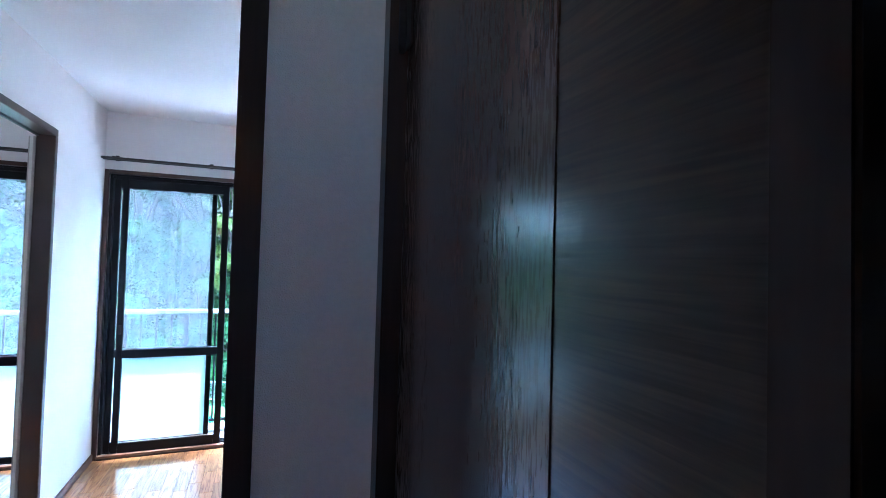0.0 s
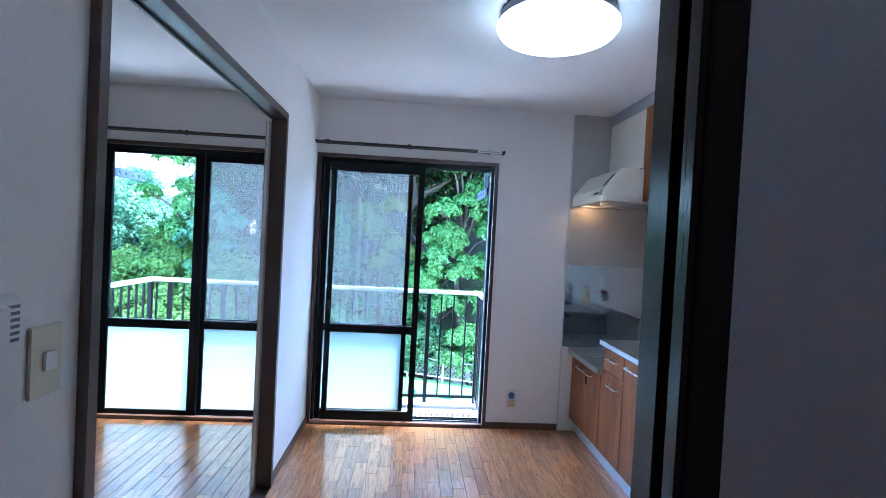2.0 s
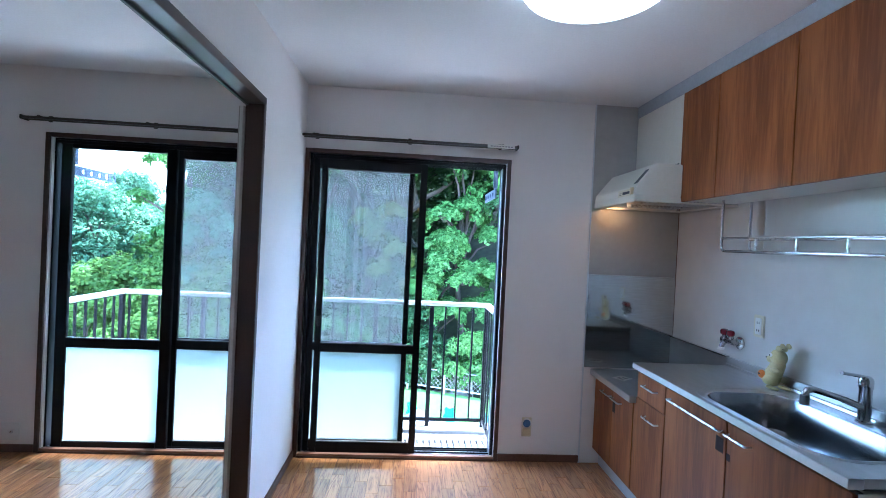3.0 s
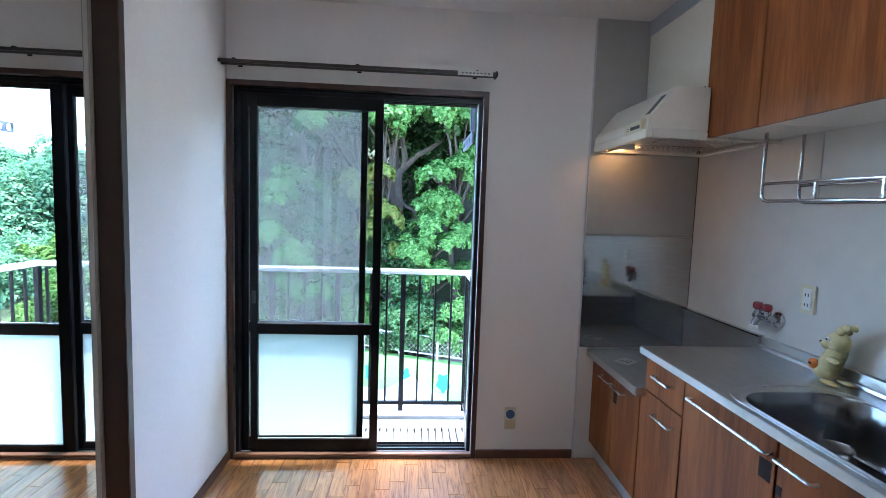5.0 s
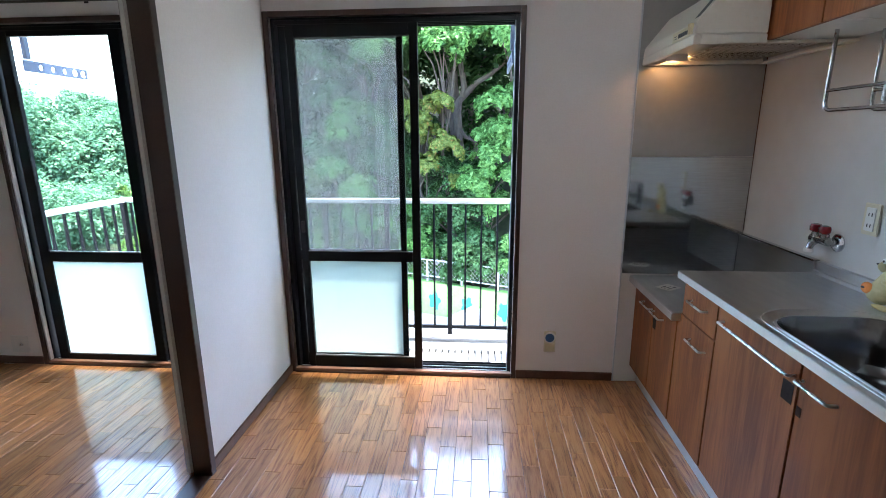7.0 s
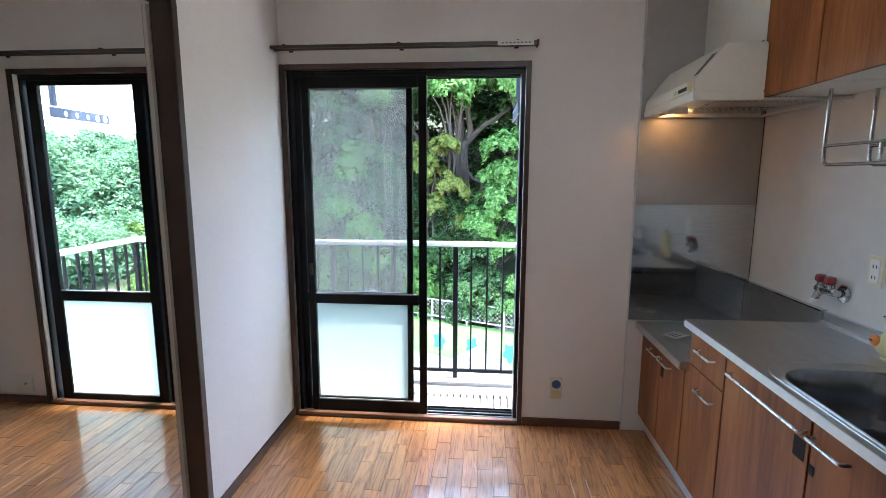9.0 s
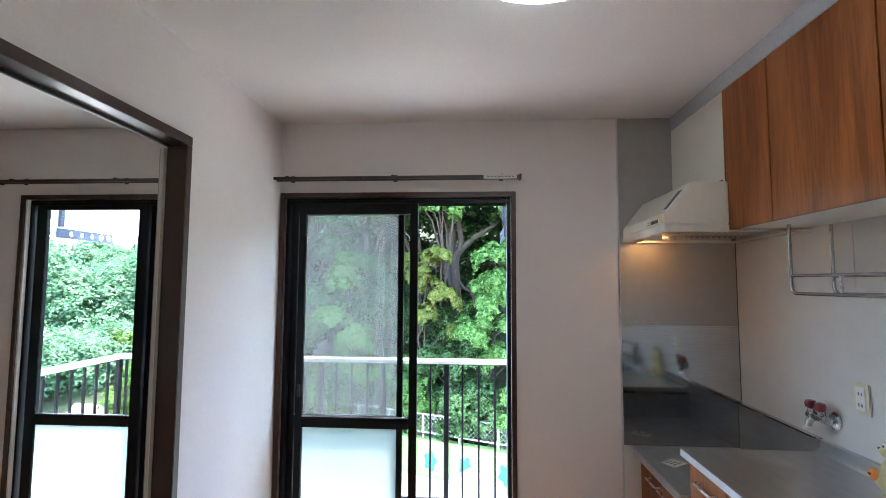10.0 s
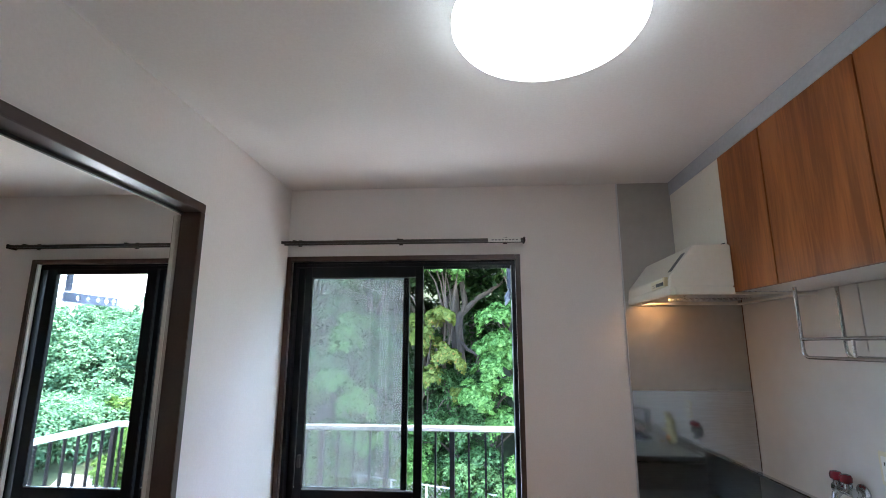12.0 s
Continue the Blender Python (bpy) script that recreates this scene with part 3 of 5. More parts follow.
# ---- windows ----
def sash(win, x0, x1, y, g0, g1, z0, z1, b0, b1, gz0, gz1, upper, hook=False, lower=None):
    """A sliding sash between x0 and x1 with its glass between g0 and g1, a middle bar and a frosted lower pane."""
    d = 0.028
    names = (("stile", x0, z0, g0, z1), ("stile", g1, z0, x1, z1), ("top_rail", g0, gz1, g1, z1), ("bottom_rail", g0, z0, g1, gz0), ("middle_rail", g0, b0, g1, b1))
    bm = bmesh.new()
    for nm, ax, az, bx, bz in names:
        box(ax, y, az, bx, y + d, bz, 0.003, bm=bm)
    s = part("sash", bm, ALUDARK, win, "black aluminium sash")
    gl = part("upper_pane", box(g0 - 0.004, y + 0.012, b1 - 0.004, g1 + 0.004, y + 0.015, gz1 + 0.004), upper, s, "upper pane")
    gl.visible_shadow = False
    lo = part("lower_pane", box(g0 - 0.004, y + 0.012, gz0 - 0.004, g1 + 0.004, y + 0.015, b0 + 0.004), lower or FROSTED, s, "frosted lower pane")
    lo.visible_shadow = False
    bead = bmesh.new()
    for ax, az, bx, bz in ((g0, b1, g1, b1 + 0.006), (g0, gz0, g1, gz0 + 0.006)):
        box(ax, y + 0.006, az, bx, y + 0.0115, bz, bm=bead)
    part("bead", bead, ALUBRIGHT, s, "bright glazing bead")
    if hook:
        k = box(x0 + 0.012, y - 0.012, 0.86, x0 + 0.034, y - 0.0005, 0.93, 0.004)
        box(x0 + 0.016, y - 0.016, 0.88, x0 + 0.03, y - 0.011, 0.91, 0.002, bm=k)
        part("latch", k, BLACKANDSHADE, s, "black sash latch")
    return s


def window(name, cx0, cx1, label):
    win = thing(name, ((cx0 + cx1) / 2, 7.06, 0), label, "window", kind="structure")
    part("window_casing", box(cx0, 6.988, 0.0, cx0 + 0.027, 7.02, 2.03, 0.002), CASING, win)
    part("window_casing", box(cx1 - 0.027, 6.988, 0.0, cx1, 7.02, 2.03, 0.002), CASING, win)
    part("window_casing", box(cx0 + 0.0275, 6.988, 2.003, cx1 - 0.0275, 7.02, 2.03, 0.002), CASING, win)
    part("window_sill", box(cx0 + 0.0275, 6.984, 0.0, cx1 - 0.0275, 7.0, 0.012, 0.002), CASING, win)
    part("window_sill", box(cx0 + 0.0275, 6.99, 0.0125, cx1 - 0.0275, 7.022, 0.026, 0.002), SILLWOOD, win, "paler wooden sill")
    f = bmesh.new()
    x0, x1 = cx0 + 0.027, cx1 - 0.027
    box(x0, 7.022, 0.0, x0 + 0.02, 7.14, 2.003, 0.002, bm=f)
    box(x1 - 0.02, 7.022, 0.0, x1, 7.14, 2.003, 0.002, bm=f)
    box(x0 + 0.02, 7.022, 1.99, x1 - 0.02, 7.14, 2.003, 0.002, bm=f)
    box(x0 + 0.02, 7.022, 0.0, x1 - 0.02, 7.14, 0.014, 0.002, bm=f)
    for y in (7.028, 7.064, 7.1, 7.135):
        box(x0 + 0.02, y - 0.002, 1.972, x1 - 0.02, y + 0.002, 1.991, bm=f)
        box(x0 + 0.02, y - 0.002, 0.0135, x1 - 0.02, y + 0.002, 0.024, bm=f)
    part("window_frame", f, ALUDARK, win, "black aluminium window frame")
    tr = bmesh.new()
    for y in (7.045, 7.082):
        box(x0 + 0.02, y - 0.0015, 0.0135, x1 - 0.02, y + 0.0015, 0.02, bm=tr)
    box(x1 - 0.0235, 7.05, 0.02, x1 - 0.02, 7.075, 1.985, bm=tr)
    part("bright_track", tr, ALUBRIGHT, win, "bright running rail")
    return win


win_k = window("window_1", -0.412, 0.947, "balcony sliding window, one half slid open")
sash(win_k, -0.31, 0.39, 7.034, -0.27, 0.345, 0.02, 1.985, 0.69, 0.748, 0.09, 1.91, CLEAR, hook=True, lower=CLEAR)
sash(win_k, -0.38, 0.304, 7.07, -0.327, 0.27, 0.02, 1.985, 0.69, 0.748, 0.09, 1.91, BACKGLASS)
win_b = window("window_2", -2.022, -0.55, "closed balcony sliding window of the bedroom")
sash(win_b, -1.952, -1.236, 7.034, -1.886, -1.302, 0.005, 1.985, 0.665, 0.725, 0.055, 1.945, CLEAR)
sash(win_b, -1.285, -0.6, 7.07, -1.212, -0.66, 0.005, 1.985, 0.665, 0.725, 0.055, 1.92, BACKGLASS)


def fly_screen(x0, x1, parent):
    bm = bmesh.new()
    for a in ((x0, 0.02, x0 + 0.025, 1.98), (x1 - 0.025, 0.02, x1, 1.98), (x0 + 0.025, 1.955, x1 - 0.025, 1.98), (x0 + 0.025, 0.02, x1 - 0.025, 0.05), (x0 + 0.025, 0.7, x1 - 0.025, 0.735)):
        box(a[0], 7.106, a[1], a[2], 7.124, a[3], 0.002, bm=bm)
    s = part("screen_frame", bm, ALUDARK, parent, "black fly screen frame")
    sheet_bm = bmesh.new()
    sheet_bm.faces.new([sheet_bm.verts.new(p) for p in ((x0 + 0.02, 7.114, 0.04), (x1 - 0.02, 7.114, 0.04), (x1 - 0.02, 7.114, 1.96), (x0 + 0.02, 7.114, 1.96))])
    net = part("screen_net", sheet_bm, SCREEN, s, "grey fly screen net")
    net.visible_shadow = False


fly_screen(-0.383, 0.3, win_k)
fly_screen(-1.27, -0.6, win_b)


# ---- curtain rails ----
def curtain_rail(x0, x1, sticker):
    r = thing("curtain_rail", ((x0 + x1) / 2, 6.93, 2.095), "bronze double curtain rail above the window", "curtain rail", "curtain rails")
    bm = bmesh.new()
    for y in (6.9, 6.945):
        box(x0, y - 0.006, 2.088, x1, y + 0.006, 2.104, 0.002, bm=bm)
    part("rail", bm, RAILMETAL, r)
    for x in (x0, x1):
        part("end_cap", box(x - 0.006, 6.888, 2.083, x + 0.006, 6.956, 2.109, 0.003), DARKLABEL, r)
    for x in (x0 + 0.1, (x0 + x1) / 2, x1 - 0.1):
        b = box(x - 0.011, 6.905, 2.1045, x + 0.011, 6.999, 2.109, 0.001)
        box(x - 0.011, 6.994, 2.092, x + 0.011, 6.9995, 2.13, 0.001, bm=b)
        box(x - 0.008, 6.8925, 2.1, x + 0.008, 6.912, 2.1095, 0.002, bm=b)
        part("bracket", b, DARKLABEL, r)
    if sticker:
        s = part("sticker", box(x1 - 0.2, 6.8915, 2.082, x1 - 0.02, 6.8935, 2.106), PAPER, r, "white printed label strip")
        for k in range(8):
            part("print_bar", box(x1 - 0.18 + k * 0.019, 6.8905, 2.09, x1 - 0.168 + k * 0.019, 6.8912, 2.097), INK, s)


curtain_rail(-0.441, 0.965, True)
curtain_rail(-2.1, -0.62, False)

# ---- ceiling lamp ----
lamp = thing("ceiling_light", (0.905, 5.47, CEIL), "round white ceiling light, switched on", "ceiling light")
part("base_ring", lathe([(0.2, CEIL - 0.001), (0.25, CEIL - 0.001), (0.256, CEIL - 0.02), (0.256, CEIL - 0.045), (0.2, CEIL - 0.045)], (0.905, 5.47, 0), seg=64), GREYPLASTIC, lamp, "dark grey base ring", smooth=True)
dome = [(0.258, CEIL - 0.0455), (0.263, CEIL - 0.052), (0.262, CEIL - 0.066), (0.248, CEIL - 0.085), (0.215, CEIL - 0.1), (0.15, CEIL - 0.107), (0.07, CEIL - 0.111), (0.004, CEIL - 0.112)]
part("diffuser", lathe(dome, (0.905, 5.47, 0), seg=64), LIGHTDOME, lamp, "glowing white dome", smooth=True)

# ================= kitchen units =================
FRONT = 1.596


def pull(parent, y0, y1, z):
    """A flat bow handle along y on a cabinet front."""
    bm = tube(bend([(FRONT, y0, z), (FRONT - 0.026, y0, z), (FRONT - 0.026, y1, z), (FRONT, y1, z)], 0.009), 0.0048, 8)
    part("handle", bm, DULLMETAL, parent, "satin metal bow handle", smooth=True)


def door_front(parent, y0, y1, z0, z1, name="door"):
    return part(name, box(FRONT, y0 + 0.0022, z0, FRONT + 0.018, y1 - 0.0022, z1, 0.0015), CHERRY, parent, "orange-brown cherry veneer front")


rng = thing("stove_base_cabinet", (1.87, 6.69, 0), "low cherry-veneer base cabinet for a gas stove", "kitchen cabinet", "kitchen units")
part("body", box(FRONT + 0.02, 6.434, 0.1, 2.128, 6.984, 0.608, 0.001), WHITEMELAMINE, rng)
d = door_front(rng, 6.706, 6.984, 0.11, 0.6)
pull(d, 6.72, 6.84, 0.545)
d = door_front(rng, 6.432, 6.706, 0.11, 0.6)
pull(d, 6.575, 6.695, 0.545)
part("label_plate", box(FRONT - 0.0015, 6.66, 0.46, FRONT - 0.0002, 6.695, 0.52), DARKLABEL, d, "dark square label")
part("kick_plate", box(FRONT + 0.045, 6.432, 0.0, FRONT + 0.053, 6.984, 0.0995, 0.001), KICK, rng, "pale grey kick plate")
rtop = thing("stove_worktop", (1.84, 6.69, 0.61), "low stainless steel top of the stove place", "worktop")
bm = box(1.556, 6.4, 0.609, 2.127, 6.988, 0.647, 0.004)
part("top", bm, STEEL, rtop, smooth=True)
part("side_upstand", box(2.108, 6.4, 0.6475, 2.128, 6.988, 0.884, 0.003), STEEL, rtop)
part("step_upstand", box(1.605, 6.3965, 0.6475, 2.107, 6.403, 0.8, 0.001), STEEL, rtop)
part("upstand_cap", box(2.1, 6.4, 0.8842, 2.129, 6.988, 0.892, 0.002), CHROME, rtop)
leaflet = thing("paper_leaflet", (1.68, 6.76, 0.648), "small white printed leaflet lying on the steel top", "leaflet")
bm = box(-0.05, -0.04, 0, 0.05, 0.04, 0.0012)
bmesh.ops.rotate(bm, verts=bm.verts, matrix=Matrix.Rotation(radians(35), 3, "Z"))
bmesh.ops.translate(bm, verts=bm.verts, vec=(1.68, 6.765, 0.6478))
sheet = part("sheet", bm, PAPER, leaflet)
for k in range(3):
    bm = box(-0.035, -0.022 + k * 0.018, 0, 0.03 - 0.012 * k, -0.016 + k * 0.018, 0.0005)
    bmesh.ops.rotate(bm, verts=bm.verts, matrix=Matrix.Rotation(radians(35), 3, "Z"))
    bmesh.ops.translate(bm, verts=bm.verts, vec=(1.68, 6.765, 0.6492))
    part("print_bar", bm, INK, sheet)

# ---- sink base ----
Y0, Y1 = 5.085, 6.395
snk = thing("sink_base_cabinet", (1.87, 5.73, 0), "cherry-veneer sink base cabinet with drawer and doors", "kitchen cabinet", "kitchen units")
body = bmesh.new()
box(FRONT + 0.02, Y0 + 0.002, 0.1, 2.128, Y0 + 0.018, 0.795, bm=body)
box(FRONT + 0.02, 6.412, 0.1, 2.128, 6.428, 0.605, bm=body)
box(FRONT + 0.02, Y0 + 0.019, 0.1, 2.128, Y1 - 0.019, 0.116, bm=body)
box(FRONT + 0.02, Y1 - 0.018, 0.606, 2.128, Y1 - 0.002, 0.795, bm=body)
box(FRONT + 0.02, Y0 + 0.019, 0.74, FRONT + 0.035, Y1 - 0.019, 0.795, bm=body)
part("body", body, WHITEMELAMINE, snk, "cream melamine carcass")
d = door_front(snk, 6.105, 6.394, 0.65, 0.788, "drawer_front")
pull(d, 6.18, 6.31, 0.735)
d = door_front(snk, 6.105, 6.428, 0.11, 0.645)
pull(d, 6.09 + 0.07, 6.22 + 0.07, 0.575)
d = door_front(snk, 5.645, 6.102, 0.11, 0.788)
pull(d, 5.66, 6.055, 0.745)
part("label_plate", box(FRONT - 0.0015, 5.66, 0.655, FRONT - 0.0002, 5.707, 0.715), DARKLABEL, d, "dark square label")
d = door_front(snk, 5.1, 5.642, 0.11, 0.788)
pull(d, 5.505, 5.63, 0.745)
part("label_plate", box(FRONT - 0.0015, 5.618, 0.64, FRONT - 0.0002, 5.638, 0.668), DARKLABEL, d, "small dark label")
part("end_panel", box(FRONT, Y0 - 0.002, 0.0, 2.128, Y0 + 0.0015, 0.795, 0.0006), WHITEMELAMINE, snk, "cream end panel")
part("kick_plate", box(FRONT + 0.045, Y0 + 0.003, 0.0, FRONT + 0.053, 6.43, 0.0995, 0.001), KICK, snk, "pale grey kick plate")
# black strip drawn for the shade under the worktop edge
part("shadow_rail", box(FRONT + 0.004, Y0 + 0.003, 0.789, FRONT + 0.018, Y1 - 0.002, 0.797), BLACKANDSHADE, snk)

# ---- steel worktop with its basin ----
TOP = 0.84
wt = thing("sink_worktop", (1.84, 5.73, 0.8), "stainless steel sink worktop with a rounded basin", "worktop")
hx0, hx1, hy0, hy1, hr = 1.607, 2.0, 5.2, 5.875, 0.115
bm = bmesh.new()
ring = rounded(hx0, hy0, hx1, hy1, hr)
loop = [bm.verts.new((x, y, TOP)) for x, y in ring]
corner = [bm.verts.new((x, y, TOP)) for x, y in ((hx1, hy1), (hx0, hy1), (hx0, hy0), (hx1, hy0))]
seg = len(ring) // 4
for q in range(4):
    for k in range(seg - 1):
        bm.faces.new((corner[q], loop[q * seg + k], loop[q * seg + k + 1]))
X0, X1 = 1.562, 2.126
for a in ((X0, Y0, hx0, Y1), (hx1, Y0, X1, Y1), (hx0, Y0, hx1, hy0), (hx0, hy1, hx1, Y1)):
    bm.faces.new([bm.verts.new(p) for p in ((a[0], a[1], TOP), (a[2], a[1], TOP), (a[2], a[3], TOP), (a[0], a[3], TOP))])
bmesh.ops.remove_doubles(bm, verts=bm.verts, dist=0.0002)
part("top", bm, STEEL, wt)
apron = prism([(X0 + 0.006, TOP - 0.0005), (X0 + 0.001, TOP - 0.004), (X0, TOP - 0.01), (X0, TOP - 0.03), (X0 + 0.004, TOP - 0.032), (X0 + 0.05, TOP - 0.032), (X0 + 0.05, TOP - 0.003)], Y0, Y1)
# steel edge drawn in the brighter ALUBRIGHT: its highlight line is in the colour
part("front_edge", apron, ALUBRIGHT, wt, "folded steel front edge, its highlight put into a brighter colour", smooth=True)
part("end_edge", box(X0 + 0.051, Y0 + 0.0005, TOP - 0.03, X1, Y0 + 0.004, TOP - 0.001), STEEL, wt)
part("end_edge", box(X0 + 0.051, Y1 - 0.004, TOP - 0.03, X1, Y1 - 0.0005, TOP - 0.001), STEEL, wt)
bas = bmesh.new()
rings = []
for inset, z, r in ((-0.001, TOP + 0.0005, hr), (0.002, TOP - 0.004, hr), (0.012, TOP - 0.09, hr), (0.022, TOP - 0.145, 0.08), (0.04, TOP - 0.168, 0.07), (0.075, TOP - 0.176, 0.05)):
    rings.append([bas.verts.new((x, y, z)) for x, y in rounded(hx0 + inset, hy0 + inset, hx1 - inset, hy1 - inset, r)])
for a, b in zip(rings, rings[1:]):
    for k in range(len(a)):
        bas.faces.new((a[k], a[(k + 1) % len(a)], b[(k + 1) % len(a)], b[k]))
bas.faces.new(rings[-1])
basin = part("basin", bas, SHADEDSTEEL, wt, "deep rounded steel basin", smooth=True)
part("drain", lathe([(0.0, 0.003), (0.03, 0.003), (0.055, 0.006), (0.06, 0.0)], (1.9, 5.56, TOP - 0.1765), seg=28), CHROME, basin, "chrome drain cup", smooth=True)
rim = bmesh.new()
for off, far in ((0.008, 0.008), (0.022, 0.06)):
    a = rounded(hx0 - off, hy0 - off, hx1 + off, hy1 + far, hr + off)
    tube([(x, y, TOP) for x, y in a + a[:1]], 0.0016, 6, bm=rim, caps=False)
part("rim_bead", rim, STEEL, wt, "pressed rim round the basin", smooth=True)
up = prism([(2.094, TOP + 0.0005), (2.097, TOP + 0.012), (2.108, TOP + 0.014), (2.111, TOP + 0.048), (2.128, TOP + 0.05), (2.128, TOP + 0.0005)], Y0, Y1 - 0.002)
part("upstand", up, STEEL, wt, "stepped steel upstand along the wall", smooth=False)

# ---- mixer tap ----
tap = thing("mixer_tap", (2.058, 5.53, TOP), "chrome single-lever mixer tap on the worktop", "tap")
tx, ty = 2.058, 5.53
part("body", lathe([(0.027, TOP + 0.0005), (0.027, TOP + 0.008), (0.021, TOP + 0.012), (0.021, TOP + 0.13), (0.024, TOP + 0.135), (0.024, TOP + 0.165), (0.016, TOP + 0.178)], (tx, ty, 0), seg=24), CHROME, tap, smooth=True)
sp = bend([(tx - 0.012, ty, TOP + 0.06), (tx - 0.12, ty - 0.027, TOP + 0.098), (tx - 0.27, ty - 0.062, TOP + 0.142), (tx - 0.302, ty - 0.069, TOP + 0.138), (tx - 0.306, ty - 0.07, TOP + 0.112)], 0.015)
part("spout", tube(sp, [0.013] * 4 + [0.0115] * (len(sp) - 4), 14), CHROME, tap, "long slanting spout", smooth=True)
part("aerator", lathe([(0.015, 0), (0.015, 0.035), (0.012, 0.037)], (tx - 0.306, ty - 0.07, TOP + 0.086), seg=18), GREYPLASTIC, tap, "grey aerator", smooth=True)
part("lever", tube(bend([(tx, ty, TOP + 0.172), (tx - 0.04, ty - 0.01, TOP + 0.182), (tx - 0.13, ty - 0.03, TOP + 0.196)], 0.01), 0.0065, 10), CHROME, tap, "thin lever", smooth=True)

# ---- two-handle wall valve ----
valve = thing("wall_valve", (2.13, 6.345, 0.985), "chrome washing-machine wall valve with red handles", "tap")
part("flange", lathe([(0.036, -0.001), (0.035, -0.006), (0.026, -0.012), (0.014, -0.014), (0.014, -0.04)], (2.1295, 6.325, 0.98), "x", 24), CHROME, valve, smooth=True)
part("body", lathe([(0.012, -0.05), (0.017, -0.046), (0.017, 0.02), (0.021, 0.024), (0.021, 0.044), (0.012, 0.047)], (2.086, 6.36, 0.985), "y", 20), CHROME, valve, smooth=True)
for y in (6.39, 6.338):
    part("bonnet", lathe([(0.015, 0.0), (0.015, 0.018), (0.01, 0.022)], (2.084, y, 0.995), "z", 12), CHROME, valve, smooth=True)
    part("red_handle", lathe([(0.014, 0.0), (0.02, 0.005), (0.021, 0.02), (0.017, 0.03), (0.006, 0.033)], (2.08, y, 1.014), "z", 12), REDPLASTIC, valve, "faceted dark red knob", smooth=True)
part("outlet_nozzle", tube([(2.086, 6.385, 0.978), (2.07, 6.387, 0.962), (2.064, 6.388, 0.942)], [0.014, 0.014, 0.012], 14), CHROME, valve, "chrome hose outlet", smooth=True)
part("outlet_cap", lathe([(0.017, 0.0), (0.017, 0.012), (0.012, 0.014)], (2.064, 6.388, 0.93), "z", 14), WHITEPLASTIC, valve, "white outlet cap", smooth=True)


# ---- sockets and switches ----
def plate(name, label, cat, axis, face, u0, u1, z0, z1, mat, group=""):
    """A wall plate whose thickness goes from face towards the room."""
    ob = thing(name, (face, (u0 + u1) / 2, z0) if axis == "x" else ((u0 + u1) / 2, face, z0), label, cat, group)
    t = 0.008
    if axis == "x":
        s = -1 if face > 0 else 1
        bm = box(min(face, face + s * t), u0, z0, max(face, face + s * t), u1, z1, 0.003)
    else:
        bm = box(u0, face - t, z0, u1, face, z1, 0.003)
    part("plate", bm, mat, ob)
    return ob


out = plate("wall_socket", "cream double wall socket above the worktop", "socket", "x", 2.1295, 6.148, 6.222, 1.04, 1.155, PLASTIC)
ins = part("insert", box(2.118, 6.163, 1.055, 2.1212, 6.207, 1.14, 0.002), WHITEPLASTIC, out)
for z in (1.075, 1.115):
    for y in (6.178, 6.192):
        part("slot", box(2.1172, y - 0.002, z - 0.006, 2.1179, y + 0.002, z + 0.006), BLACKANDSHADE, ins)
gas = plate("gas_outlet", "cream wall outlet with a round blue cover", "socket", "y", 6.9995, 1.106, 1.172, 0.17, 0.3, PLASTIC)
part("lower_cover", box(1.112, 6.9875, 0.178, 1.166, 6.9914, 0.226, 0.001), KNOBCREAM, gas, "cream lower cover")
part("blue_cover", lathe([(0.027, 0.0), (0.025, -0.008), (0.018, -0.011)], (1.138, 6.9912, 0.262), "y", 28), BLUEPLASTIC, gas, "round dark blue cover", smooth=True)
part("cover_rim", lathe([(0.034, 0.0), (0.032, -0.004), (0.028, -0.005)], (1.138, 6.9914, 0.262), "y", 28), WHITEPLASTIC, gas, smooth=True)
tv = plate("wall_socket", "grey-cream aerial socket low on the bedroom wall", "socket", "y", 6.9995, -2.225, -2.108, 0.075, 0.19, WHITEPLASTIC)
part("aerial_jack", lathe([(0.009, 0.0), (0.009, -0.006), (0.004, -0.007)], (-2.155, 6.991, 0.13), "y", 14), DULLMETAL, tv, smooth=True)
sw = plate("light_switch", "cream wall switch beside the intercom", "switch", "x", -0.4148, 4.366, 4.452, 1.074, 1.219, PLASTIC)
part("rocker", box(-0.4066, 4.397, 1.125, -0.4, 4.43, 1.165, 0.002), WHITEPLASTIC, sw)
ic = thing("intercom", (-0.405, 4.33, 1.065), "white wall intercom handset with a speaker grille", "intercom")
part("case", box(-0.4148, 4.195, 1.075, -0.38, 4.312, 1.294, 0.006), WHITEPLASTIC, ic)
for k in range(6):
    part("grille_slot", box(-0.3798, 4.278, 1.21 + k * 0.012, -0.3793, 4.304, 1.216 + k * 0.012), GREYPLASTIC, ic)
part("handset", box(-0.3795, 4.2, 1.085, -0.36, 4.268, 1.286, 0.009), WHITEPLASTIC, ic)

# ---- wall cabinets ----
WF = 1.802


def wall_unit(y0, y1, splits, label):
    u = thing("wall_cabinet", (1.97, (y0 + y1) / 2, 1.75), label, "kitchen cabinet", "wall cabinets")
    part("body", box(WF + 0.02, y0 + 0.001, 1.752, 2.1285, y1 - 0.001, 2.36, 0.001), WHITEMELAMINE, u)
    ys = [y0, *splits, y1]
    for a, b in zip(ys, ys[1:]):
        part("door", box(WF, a + 0.0022, 1.745, WF + 0.018, b - 0.0022, 2.36, 0.0012), CHERRY, u, "cherry veneer door")
    return u


